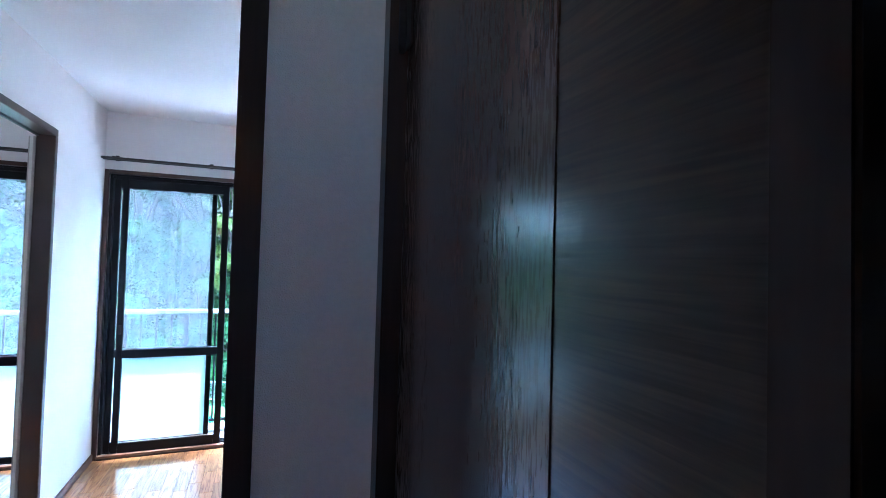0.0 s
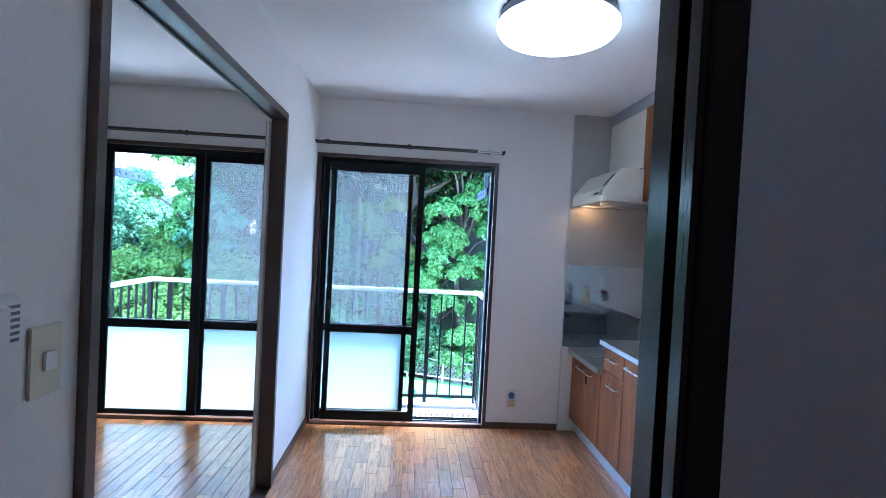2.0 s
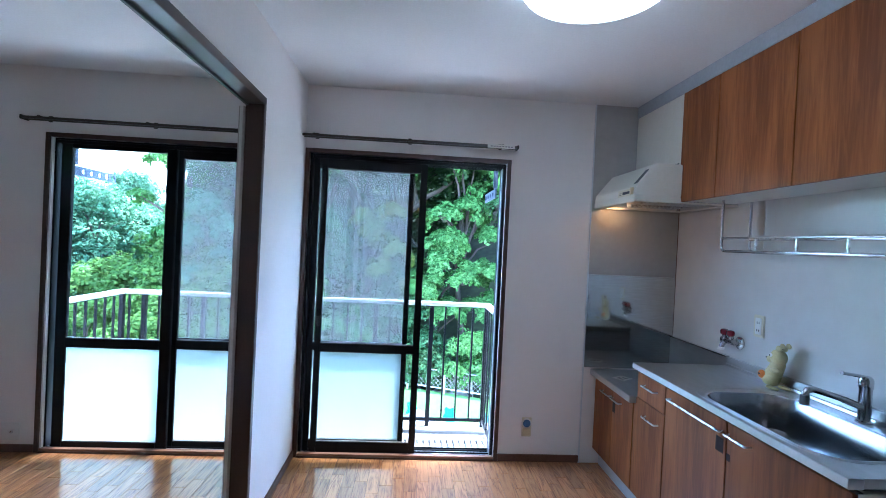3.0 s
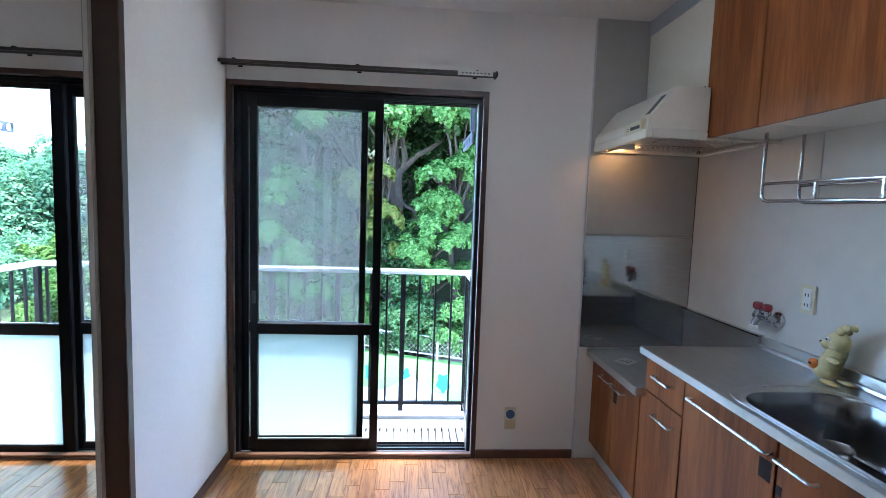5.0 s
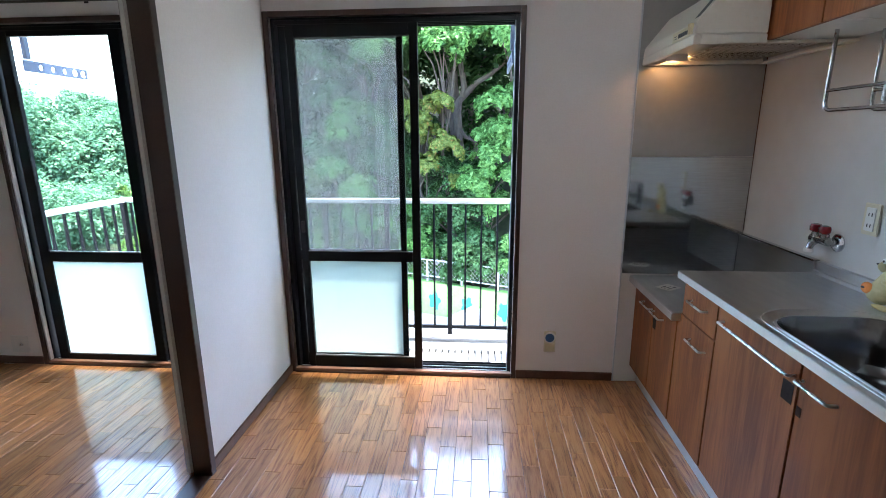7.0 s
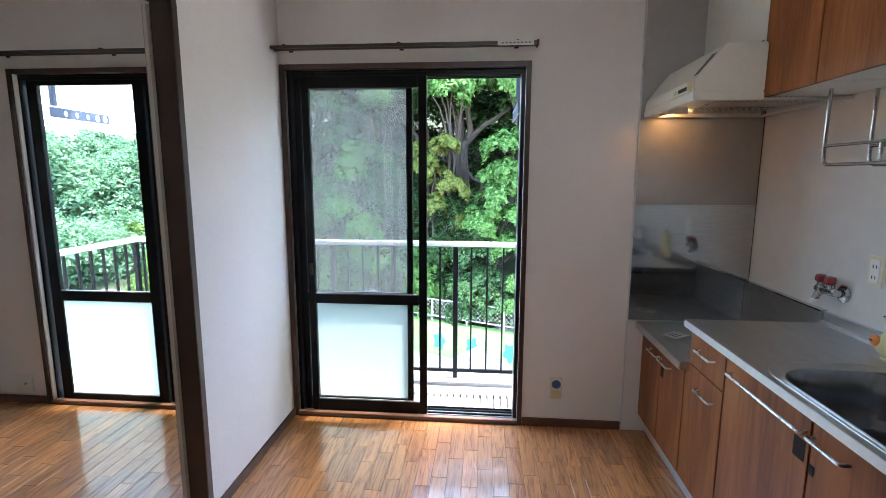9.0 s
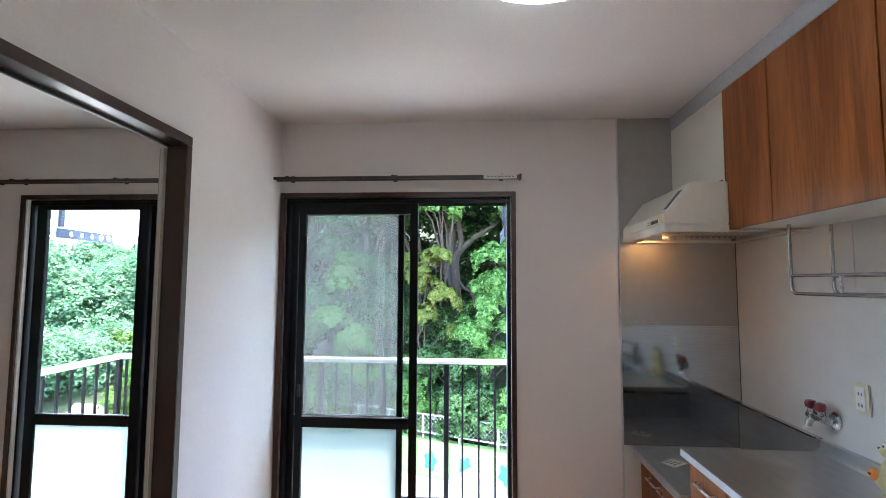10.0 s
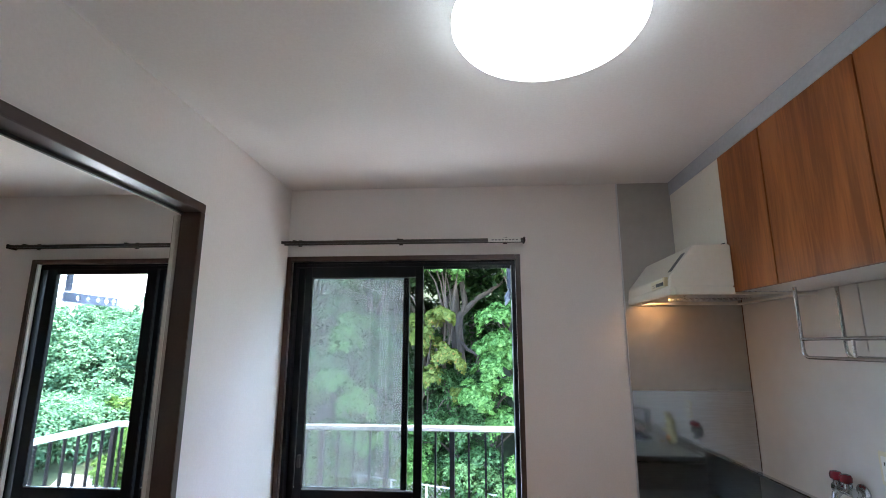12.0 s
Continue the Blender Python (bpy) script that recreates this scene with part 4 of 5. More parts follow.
wall_unit(6.12, 6.44, [], "narrow cherry-veneer wall cabinet beside the hood")
wall_unit(5.15, 6.119, [5.635], "cherry-veneer wall cabinet with two doors")
hc = thing("hood_cabinet", (1.97, 6.72, 1.955), "cream cupboard closing the space above the hood", "kitchen cabinet", "wall cabinets")
part("front_panel", box(WF + 0.002, 6.4425, 1.956, WF + 0.02, 6.99, 2.36, 0.0015), HOODWHITE, hc)
part("body", box(WF + 0.0205, 6.4425, 1.956, 2.128, 6.99, 2.359), WHITEMELAMINE, hc)
part("pull_slot", box(WF - 0.0008, 6.455, 1.964, WF + 0.0015, 6.49, 1.97), BLACKANDSHADE, hc)

# ---- range hood ----
hood = thing("range_hood", (1.82, 6.71, 1.73), "cream sloping range hood with its lamp on", "range hood")
HY0, HY1, HS = 6.402, 6.986, 6.4425
LIPX, KINK, TOPX = 1.528, (1.533, 1.815), (1.642, 1.952)
shell = bmesh.new()
prism([(LIPX, 1.768), KINK, TOPX, (1.796, 1.952), (1.796, 1.768)], HY0, HY1, bm=shell, bevel=0.004)
prism([(1.7965, 1.768), (1.7965, 1.952), (2.127, 1.952), (2.127, 1.768)], HS, HY1, bm=shell)
part("shell", shell, HOODWHITE, hood)
lip = bmesh.new()
box(LIPX - 0.001, HY0, 1.735, 1.55, HY1, 1.7675, 0.003, bm=lip)
box(2.09, HY0, 1.7345, 2.127, HY1, 1.744, bm=lip)
box(1.5505, HY0, 1.735, 1.796, HY0 + 0.026, 1.7675, 0.003, bm=lip)
box(1.7965, HY0, 1.7345, 2.0895, HY0 + 0.026, 1.744, bm=lip)
box(1.5505, HY1 - 0.03, 1.735, 2.0895, HY1, 1.7675, 0.003, bm=lip)
part("rim", lip, HOODWHITE, hood)
filt = part("filter", box(1.69, HS + 0.02, 1.752, 2.05, HY1 - 0.05, 1.757), DULLMETAL, hood, "metal grease filter")
for k in range(13):
    part("slat", box(1.7 + k * 0.027, HS + 0.025, 1.748, 1.712 + k * 0.027, HY1 - 0.055, 1.7515), DULLMETAL, filt)


def on_front(z0, z1, y0, y1, t):
    """A thin plate on the upright lower front of the hood."""
    return box(LIPX + 0.0015 - t, y0, z0, LIPX + 0.006, y1, z1, 0.0006)


def on_slope(s, y0, y1, s1, t):
    """A thin plate on the sloping front, from s to s1 of the way up it."""
    a, b = Vector((KINK[0], 0, KINK[1])), Vector((TOPX[0], 0, TOPX[1]))
    nrm = Vector((a.z - b.z, 0, b.x - a.x)).normalized()
    p, q, o = a.lerp(b, s), a.lerp(b, s1), nrm * t
    return prism([(p.x, p.z), (q.x, q.z), (q.x + o.x, q.z + o.z), (p.x + o.x, p.z + o.z)], y0, y1)


cp = part("control_panel", on_front(1.772, 1.81, 6.45, 6.615, 0.003), PLASTIC, hood, "cream strip of buttons")
for k in range(5):
    part("button", on_front(1.782, 1.797, 6.468 + k * 0.018, 6.48 + k * 0.018, 0.006), BUTTONDARK, cp, "small dark button")
for k in range(2):
    part("mark", on_front(1.783 + 0.009 * k, 1.786 + 0.009 * k, 6.572, 6.598, 0.0038), BUTTONDARK, cp, "small dark print line")
kn = bmesh.new()
lo_k = [kn.verts.new((LIPX, y, z)) for y, z in ((6.424, 1.774), (6.434, 1.774), (6.442, 1.812), (6.416, 1.812))]
hi_k = [kn.verts.new((LIPX - 0.014, 6.429 + (v.co.y - 6.429) * 0.8, v.co.z)) for v in lo_k]
kn.faces.new(hi_k)
kn.faces.new(lo_k[::-1])
for k in range(4):
    kn.faces.new((lo_k[k], lo_k[(k + 1) % 4], hi_k[(k + 1) % 4], hi_k[k]))
part("knob", kn, KNOBCREAM, hood, "wedge-shaped cream knob")
part("label_plate", on_slope(0.18, 6.432, 6.472, 0.78, 0.0015), BUTTONDARK, hood, "grey oblong sticker")
lampb = part("lamp_cup", lathe([(0.035, 1.7675), (0.035, 1.763), (0.028, 1.762)], (1.64, 6.885, 0), seg=20), WHITEPLASTIC, hood, smooth=True)
# two plates added to hide the bulb and keep its glow off the left wall
shade = bmesh.new()
box(1.588, 6.836, 1.7355, 1.684, 6.84, 1.7674, bm=shade)
box(1.588, 6.8405, 1.7355, 1.592, 6.95, 1.7674, bm=shade)
part("lamp_shade", shade, HOODWHITE, lampb, "added cream shield that hides the bulb and blocks its spill")
part("bulb", lathe([(0.014, 1.7615), (0.024, 1.758), (0.024, 1.748), (0.014, 1.742)], (1.64, 6.885, 0), seg=18), BULBGLOW, lampb, "lit warm bulb", smooth=True)

# ---- hanging dish rack ----
rack = thing("dish_rack", (1.95, 5.78, 1.48), "chrome hanging dish rack under the wall cabinets", "dish rack")
RY0, RY1 = 5.31, 6.235
for x in (1.93, 2.085):
    part("hanger_loop", tube(bend([(x, RY1, 1.745), (x, RY1, 1.478), (x, RY0, 1.478), (x, RY0, 1.745)], 0.035), 0.0068, 10), CHROME, rack, smooth=True)
    part("shelf_bar", tube([(x, RY1 + 0.004, 1.545), (x, RY0 - 0.004, 1.545)], 0.0062, 10), CHROME, rack, smooth=True)
for k in range(4):
    y = RY0 + 0.12 + k * 0.22
    part("cross_wire", tube([(1.93, y, 1.545), (2.085, y, 1.545)], 0.0028, 8), CHROME, rack, smooth=True)
for k in range(3):
    part("spacer", box(1.926, 5.5 + k * 0.24, 1.478, 1.934, 5.508 + k * 0.24, 1.545), DULLMETAL, rack)
board = thing("rack_splash_board", (2.125, 5.83, 1.5), "thin pale splash board behind the dish rack", "splash board")
part("board", box(2.1255, 5.2, 1.5, 2.1292, 6.185, 1.748, 0.001), TILEWALL, board)
part("edge", box(2.1235, 6.1855, 1.5, 2.1292, 6.191, 1.748, 0.001), TILEWALL, board)

# ---- little toy figure on the worktop: one plain mesh ----
toy = bmesh.new()


def blob(c, r, bm=toy, seg=14):
    t = bmesh.new()
    bmesh.ops.create_uvsphere(t, u_segments=seg, v_segments=10, radius=1)
    for v in t.verts:
        v.co = Vector((c[0] + v.co.x * r[0], c[1] + v.co.y * r[1], c[2] + v.co.z * r[2]))
    join(t, bm)


px, py, pz = 2.058, 5.99, TOP
for k in range(6):
    f = k / 5
    blob((px + 0.002 + 0.008 * f, py + 0.016 - 0.03 * f, pz + 0.036 + 0.07 * f), (0.036 - 0.007 * f, 0.046 - 0.012 * f, 0.037 - 0.007 * f))
blob((px + 0.008, py - 0.018, pz + 0.143), (0.032, 0.042, 0.04))
blob((px + 0.002, py + 0.012, pz + 0.128), (0.022, 0.03, 0.02))
for s in (-1, 1):
    blob((px + 0.008 + 0.014 * s, py - 0.034, pz + 0.188), (0.008, 0.018, 0.015))
    blob((px + 0.008 + 0.015 * s, py - 0.056, pz + 0.204), (0.006, 0.016, 0.013))
    blob((px - 0.012 + 0.03 * s, py - 0.05, pz + 0.008), (0.016, 0.038, 0.008))
blob((px - 0.03, py - 0.042, pz + 0.088), (0.011, 0.026, 0.011))
badge = len(toy.faces)
blob((px - 0.028, py + 0.038, pz + 0.05), (0.013, 0.022, 0.02))
white = len(toy.faces)
blob((px - 0.02, py - 0.004, pz + 0.152), (0.006, 0.012, 0.009))
dark = len(toy.faces)
blob((px - 0.0255, py - 0.002, pz + 0.152), (0.0025, 0.004, 0.004))
blob((px - 0.0415, py + 0.04, pz + 0.052), (0.002, 0.008, 0.004))
blob((px - 0.0, py + 0.043, pz + 0.132), (0.008, 0.008, 0.004))
tuft = len(toy.faces)
blob((px + 0.01, py - 0.034, pz + 0.198), (0.007, 0.012, 0.014))
toy.faces.ensure_lookup_table()
for k, f in enumerate(toy.faces):
    f.material_index = 4 if k >= tuft else 3 if k >= dark else 2 if k >= white else 1 if k >= badge else 0
solid("toy_figure", toy, [PLUSH, ORANGE, WHITEPLASTIC, BLACKANDSHADE, BASEWOOD], "small pale yellow toy figure standing on the worktop", "toy", smooth=True)
# ================= balcony =================
BX0, BX1, BY = -2.05, 0.985, 7.93
slab = solid("balcony_floor", box(-2.12, 7.15, -0.4, 1.14, 8.02, -0.165), MORTARWHITE, "white coated balcony slab", "balcony", kind="structure")
solid("balcony_kerb", box(-2.12, 7.84, -0.165, 1.14, 8.02, -0.13, 0.006), MORTARWHITE, "white balcony kerb", "balcony", kind="structure")
solid("balcony_gutter", box(-2.0, 7.74, -0.1645, 1.0, 7.83, -0.16), GREYPLASTIC, "grey gutter channel", "balcony", kind="structure")
solid("eaves", box(-3.3, 7.151, 2.36, 2.25, 7.55, 2.55), MORTARWHITE, "white underside of the eaves", "eaves", kind="structure")
rail = thing("balcony_railing", (-0.5, BY, -0.13), "black balcony railing with a silver handrail", "railing")
post = box(-0.018, -0.018, -0.13, 0.018, 0.018, 0.91, 0.003)
thin = box(-0.007, -0.009, -0.075, 0.007, 0.009, 0.905, 0.001)
meshes = {}
for nm, bm in (("post", post), ("baluster", thin)):
    me = bpy.data.meshes.new(nm)
    bm.to_mesh(me)
    bm.free()
    me.materials.append(ALUDARK)
    meshes[nm] = me


def bar(nm, x, y):
    ob = new(nm, meshes[nm])
    ob.location = (x, y, 0)
    ob.parent = rail
    ob.matrix_parent_inverse = Matrix.Translation(-PLACE[rail])


k, x = 0, BX1
while x > BX0 + 0.03:
    bar("post" if k % 8 in (0, 4) else "baluster", x, BY)
    x -= 0.1195
    k += 1
for xs in (BX0, BX1):
    for j in range(7):
        bar("post" if j in (0, 6) and xs == BX0 and j == 0 else "baluster", xs, BY - 0.02 - j * 0.11)
part("bottom_bar", box(BX0, BY - 0.012, -0.085, BX1, BY + 0.012, -0.06, 0.002), ALUDARK, rail)
for xs in (BX0, BX1):
    part("bottom_bar", box(xs - 0.012, 7.16, -0.085, xs + 0.012, BY - 0.013, -0.06, 0.002), ALUDARK, rail)
    part("handrail", box(xs - 0.03, 7.155, 0.912, xs + 0.03, BY - 0.031, 0.946, 0.008), RAILWHITE, rail, "silver handrail")
part("handrail", box(BX0 - 0.03, BY - 0.03, 0.912, BX1 + 0.03, BY + 0.03, 0.946, 0.008), RAILWHITE, rail, "silver handrail")


def laundry_arm(x):
    """A flat arm with round holes, hung from the balcony above."""
    a = thing("laundry_arm", (x, 7.55, 1.84), "blue-grey laundry pole arm with round holes", "laundry arm", "laundry arms")
    bm = bmesh.new()
    y0, y1, h = 7.31, 7.8, 0.034
    holes = [7.43, 7.52, 7.61, 7.695, 7.765]
    cz = 1.838
    pts = 16
    cells = [y0] + [(p + q) / 2 for p, q in zip(holes, holes[1:])] + [y1]
    cells = [y0, 7.385] + cells[1:]
    for i, (p, q) in enumerate(zip(cells, cells[1:])):
        if i == 0:
            box(x - 0.005, p, cz - h, x + 0.005, q, cz + h, bm=bm)
            continue
        c = holes[i - 1]
        r = 0.024 if i > 3 else 0.017
        vs = {}
        for side in (-1, 1):
            inner = [bm.verts.new((x + side * 0.005, c + r * math.cos(2 * math.pi * k / pts), cz + r * math.sin(2 * math.pi * k / pts))) for k in range(pts)]
            outer = []
            for k in range(pts):
                u, w = math.cos(2 * math.pi * k / pts), math.sin(2 * math.pi * k / pts)
                m = max(abs(u) , abs(w))
                u, w = u / m, w / m
                outer.append(bm.verts.new((x + side * 0.005, c + (u * (q - c) if u > 0 else u * (c - p)), cz + w * h)))
            for k in range(pts):
                j = (k + 1) % pts
                bm.faces.new((inner[k], inner[j], outer[j], outer[k]))
            vs[side] = (inner, outer)
        for k in range(pts):
            j = (k + 1) % pts
            bm.faces.new((vs[-1][0][k], vs[-1][0][j], vs[1][0][j], vs[1][0][k]))
            bm.faces.new((vs[-1][1][k], vs[-1][1][j], vs[1][1][j], vs[1][1][k]))
    part("arm", bm, HANGERBLUE, a)
    part("post", box(x - 0.014, 7.325, 1.876, x + 0.014, 7.36, 2.358, 0.003), HANGERBLUE, a)
    part("mount", box(x - 0.04, 7.29, 2.345, x + 0.04, 7.4, 2.3595, 0.003), HANGERBLUE, a)


laundry_arm(-2.08)
laundry_arm(0.905)

# ================= outdoors =================
random.seed(7)
rng_np = np.random.default_rng(11)
GROUND = -3.0
XS = [-400, -150, -80, -50] + [-40 + 2.0 * k for k in range(41)] + [50, 80, 150, 400]
YS = [-60, -20, 0, 8, 12, 14] + [15 + 1.0 * k for k in range(26)] + [45, 55, 80, 150, 400, 1500]


def land(x, y):
    """The height of the ground: a level yard, a wooded slope behind it, lower towards the west."""
    edge = 15.8 - 0.42 * x * (abs(x) < 6) - 0.42 * math.copysign(6, x) * (abs(x) >= 6)
    s = max(0.0, y - edge - 0.3)
    west = min(1.0, max(0.0, (x + 9) / 6))
    top = 1.5 + 7.5 * west
    z = GROUND + 0.75 * min(1, s * 2) * (s > 0) + min(top, s * (0.16 + 0.5 * west)) - max(0.0, y - 60) * 0.01
    return z + 0.25 * noise.noise((x * 0.3, y * 0.3, 0)) * (s > 0)


bm = bmesh.new()
grid = [[bm.verts.new((x, y, land(x, y))) for x in XS] for y in YS]
for j in range(len(YS) - 1):
    for i in range(len(XS) - 1):
        f = bm.faces.new((grid[j][i], grid[j][i + 1], grid[j + 1][i + 1], grid[j + 1][i]))
        c = f.calc_center_median()
        f.material_index = 1 if c.y > 16.4 - 0.42 * max(-6, min(6, c.x)) or c.x < -11 else 0
me = bpy.data.meshes.new("ground")
bm.to_mesh(me)
bm.free()
me.materials.append(EARTH)
me.materials.append(UNDERGROWTH)
tagged(new("ground", me), "pale yard with a dark wooded slope behind it", "ground", kind="structure")

# ---- low painted wall with a wire fence ----
mural = thing("painted_wall", (1, 15.2, GROUND), "low light-green wall with painted teal bushes", "garden wall")
WA, WB = Vector((-6.0, 18.1, 0)), Vector((6.0, 13.1, 0))
along = (WB - WA).normalized()
across = Vector((-along.y, along.x, 0))


def run(s0, s1, d0, d1, z0, z1, bm=None):
    tmp = bmesh.new()
    for z in (z0, z1):
        for s, d in ((s0, d0), (s1, d0), (s1, d1), (s0, d1)):
            tmp.verts.new(WA + along * s + across * d + Vector((0, 0, z)))
    tmp.verts.ensure_lookup_table()
    v = tmp.verts
    for f in ((3, 2, 1, 0), (4, 5, 6, 7), (0, 1, 5, 4), (1, 2, 6, 5), (2, 3, 7, 6), (3, 0, 4, 7)):
        tmp.faces.new([v[i] for i in f])
    return join(tmp, bm)


LEN = (WB - WA).length
part("wall", run(0, LEN, 0, 0.2, GROUND - 0.2, GROUND + 0.85), MURALGREEN, mural)
for k, s in enumerate((5.2, 6.15, 7.05, 8.0, 8.9)):
    b = bmesh.new()
    ring = []
    for a in range(18):
        an = 2 * math.pi * a / 18
        r = 0.17 * (1 + 0.22 * math.sin(an * 5 + k))
        p = WA + along * (s + r * math.cos(an) * 0.9) - across * 0.006 + Vector((0, 0, GROUND + 0.38 + r * 1.25 * math.sin(an)))
        ring.append(b.verts.new(p))
    b.faces.new(ring)
    ex = bmesh.ops.extrude_face_region(b, geom=b.faces[:])
    bmesh.ops.translate(b, verts=[v for v in ex["geom"] if isinstance(v, bmesh.types.BMVert)], vec=across * 0.004)
    part("painted_bush", b, MURALTEAL, mural, "teal painted bush")
fence = thing("wire_fence", (1, 15.2, GROUND + 0.85), "galvanised wire fence on the painted wall", "fence")
for k in range(14):
    s = 0.2 + k * 0.95
    if s < LEN:
        p = WA + along * s + across * 0.1
        part("post", tube([(p.x, p.y, GROUND + 0.85), (p.x, p.y, GROUND + 1.42)], 0.025, 8), FENCEWIRE, fence)
for z in (0.98, 1.4):
    a, b = WA + across * 0.1, WB + across * 0.1
    part("rail", tube([(a.x, a.y, GROUND + z), (b.x, b.y, GROUND + z)], 0.018, 8), FENCEWIRE, fence)
net = bmesh.new()
for k in range(int(LEN / 0.11)):
    for sl in (-1, 1):
        s = 0.11 * k
        a = WA + along * s + across * 0.1
        b = WA + along * (s + 0.42 * sl) + across * 0.1
        tube([(a.x, a.y, GROUND + 0.98), (b.x, b.y, GROUND + 1.4)], 0.0035, 3, bm=net, caps=False)
tagged(part("wire_net", net, FENCEWIRE, fence), kind="stuff")


# ---- trees ----
def leaf_cloud(clumps, n, size, per=15):
    """Many small leaves, each a bent rhomb, in domed pads that lie like scales over the shells of the clumps."""
    if size < 0.066:
        n, size = int(n * 1.25), size * 0.84
    c, r, axis = [], [], []
    for x, y, z, rad in clumps:
        for _ in range(per):
            d = rng_np.normal(size=3)
            d /= np.linalg.norm(d)
            d[2] = d[2] if d[2] > -0.45 else -d[2] * 0.5
            q = rad * rng_np.uniform(0.62, 1.0)
            c.append((x + d[0] * q, y + d[1] * q, z + d[2] * q * 0.9))
            r.append(rad * rng_np.uniform(0.26, 0.44))
            axis.append(d * 0.75 + np.array((0, 0, 0.55)))
    c, r, axis = np.array(c), np.array(r), np.array(axis)
    axis /= np.linalg.norm(axis, axis=1)[:, None]
    pick = rng_np.choice(len(c), n, p=r ** 2 / (r ** 2).sum())
    up = axis[pick]
    e1 = np.cross(up, np.array([0.31, 0.95, 0.02]))
    e1 /= np.linalg.norm(e1, axis=1)[:, None]
    e2 = np.cross(up, e1)
    a, q = rng_np.random(n) * 2 * np.pi, np.sqrt(rng_np.random(n))
    wob = q * (1 + 0.25 * np.sin(a * 5 + pick) + 0.14 * np.sin(a * 9 + pick * 2.3))
    rise = 0.34 * (1 - q * q * 1.8) + rng_np.normal(size=n) * 0.1
    flat = e1 * (np.cos(a) * wob)[:, None] + e2 * (np.sin(a) * wob)[:, None]
    pos = c[pick] + (flat + up * rise[:, None]) * r[pick][:, None]
    nor = flat * 0.6 + up * 0.75 + np.array([0, 0, 0.25]) + rng_np.normal(size=(n, 3)) * 0.28
    nor /= np.linalg.norm(nor, axis=1)[:, None]
    u = np.cross(nor, rng_np.normal(size=(n, 3)))
    u /= np.linalg.norm(u, axis=1)[:, None]
    v = np.cross(nor, u)
    s = size * (0.6 + 0.8 * rng_np.random(n))[:, None]
    quad = np.stack([pos - u * s, pos + v * s * 0.6 - nor * s * 0.1, pos + u * s, pos - v * s * 0.6 - nor * s * 0.1], 1)
    me = bpy.data.meshes.new("crown")
    me.from_pydata(quad.reshape(-1, 3).tolist(), [], np.arange(4 * n).reshape(-1, 4).tolist())
    return me


def tree(x, y, top, spread, n, size, mat, label, lean=0.0, low=0.15, trunk_r=0.16, clump=0.55, nclump=34, cat="tree", crown=()):
    z0 = land(x, y) - 0.1
    t = thing("tree", (x, y, z0), label, cat, "trees of the slope")
    h = top - z0
    stem = [(x + lean * (k / 6) ** 1.4 + 0.12 * math.sin(k * 1.7 + x), y + 0.1 * math.cos(k * 1.3 + x), z0 + h * 0.86 * k / 6) for k in range(7)]
    part("trunk", tube(stem, [trunk_r * (1 - 0.13 * k) for k in range(7)], 9), BARK, t, smooth=True)
    clumps = []
    clumps.extend(crown)
    for k in range(nclump - len(crown)):
        f = low + (1 - low) * random.random() ** 0.85
        a = random.uniform(0, 2 * math.pi)
        wide = spread * (0.35 + 0.65 * math.sin(math.pi * min(1, (f - low) / (1 - low) * 0.85 + 0.15))) * math.sqrt(random.uniform(0.15, 1))
        clumps.append((x + lean * f + wide * math.cos(a), y + wide * math.sin(a), z0 + h * f, clump * random.uniform(0.6, 1.35)))
    for k in range(7):
        c = clumps[k]
        i = min(5, max(1, int((c[2] - z0) / h * 6 * 0.75)))
        s = Vector(stem[i])
        e = Vector(c[:3])
        mid = s.lerp(e, 0.5) + Vector((0, 0, 0.18 * (e - s).length))
        part("limb", tube([s, s.lerp(mid, 0.5), mid, mid.lerp(e, 0.55), e], [trunk_r * q for q in (0.5, 0.42, 0.32, 0.22, 0.1)], 6), BARK, t, smooth=True)
    me = leaf_cloud(clumps, n, size)
    me.materials.append(mat)
    cr = new("crown", me)
    cr.parent = t
    cr.matrix_parent_inverse = Matrix.Translation(-PLACE[t])
    tagged(cr, "crown of many small leaves")
    return t


GREEN = "leafy broad-leaved tree on the slope"
BUSH = "low green bush behind the fence"
tree(-4.6, 19.4, 8.0, 2.0, 36000, 0.048, LEAF_GREEN, GREEN, nclump=38)
tree(-2.6, 18.4, 8.6, 1.8, 36000, 0.046, LEAF_GREEN, GREEN, nclump=38)
forked = tree(0.1, 18.3, 8.6, 1.6, 16000, 0.055, LEAF_GREEN, "tall tree with a bare forked trunk", low=0.72, trunk_r=0.22, nclump=20)
for pts, r0 in (
    ([(0.2, 18.0, 1.3), (0.15, 18.0, 2.05), (0.2, 17.95, 2.36), (0.35, 17.9, 2.5), (0.68, 17.8, 2.82), (1.0, 17.7, 2.98), (1.43, 17.6, 3.3), (2.1, 17.5, 3.6)], 0.12),
    ([(0.3, 17.9, 2.45), (0.34, 17.9, 2.7), (0.26, 17.85, 3.2), (0.12, 17.8, 3.7)], 0.09),
    ([(-0.3, 18.0, 1.45), (-0.56, 17.9, 1.58), (-0.93, 17.8, 1.78), (-1.4, 17.7, 1.85)], 0.075),
    ([(0.15, 18.0, 1.7), (0.4, 17.8, 1.4), (0.7, 17.6, 1.25)], 0.045),
):
    part("limb", tube(pts, [r0 * (1 - 0.1 * k) for k in range(len(pts))], 8), BARK, forked, "bare crooked limb", smooth=True)
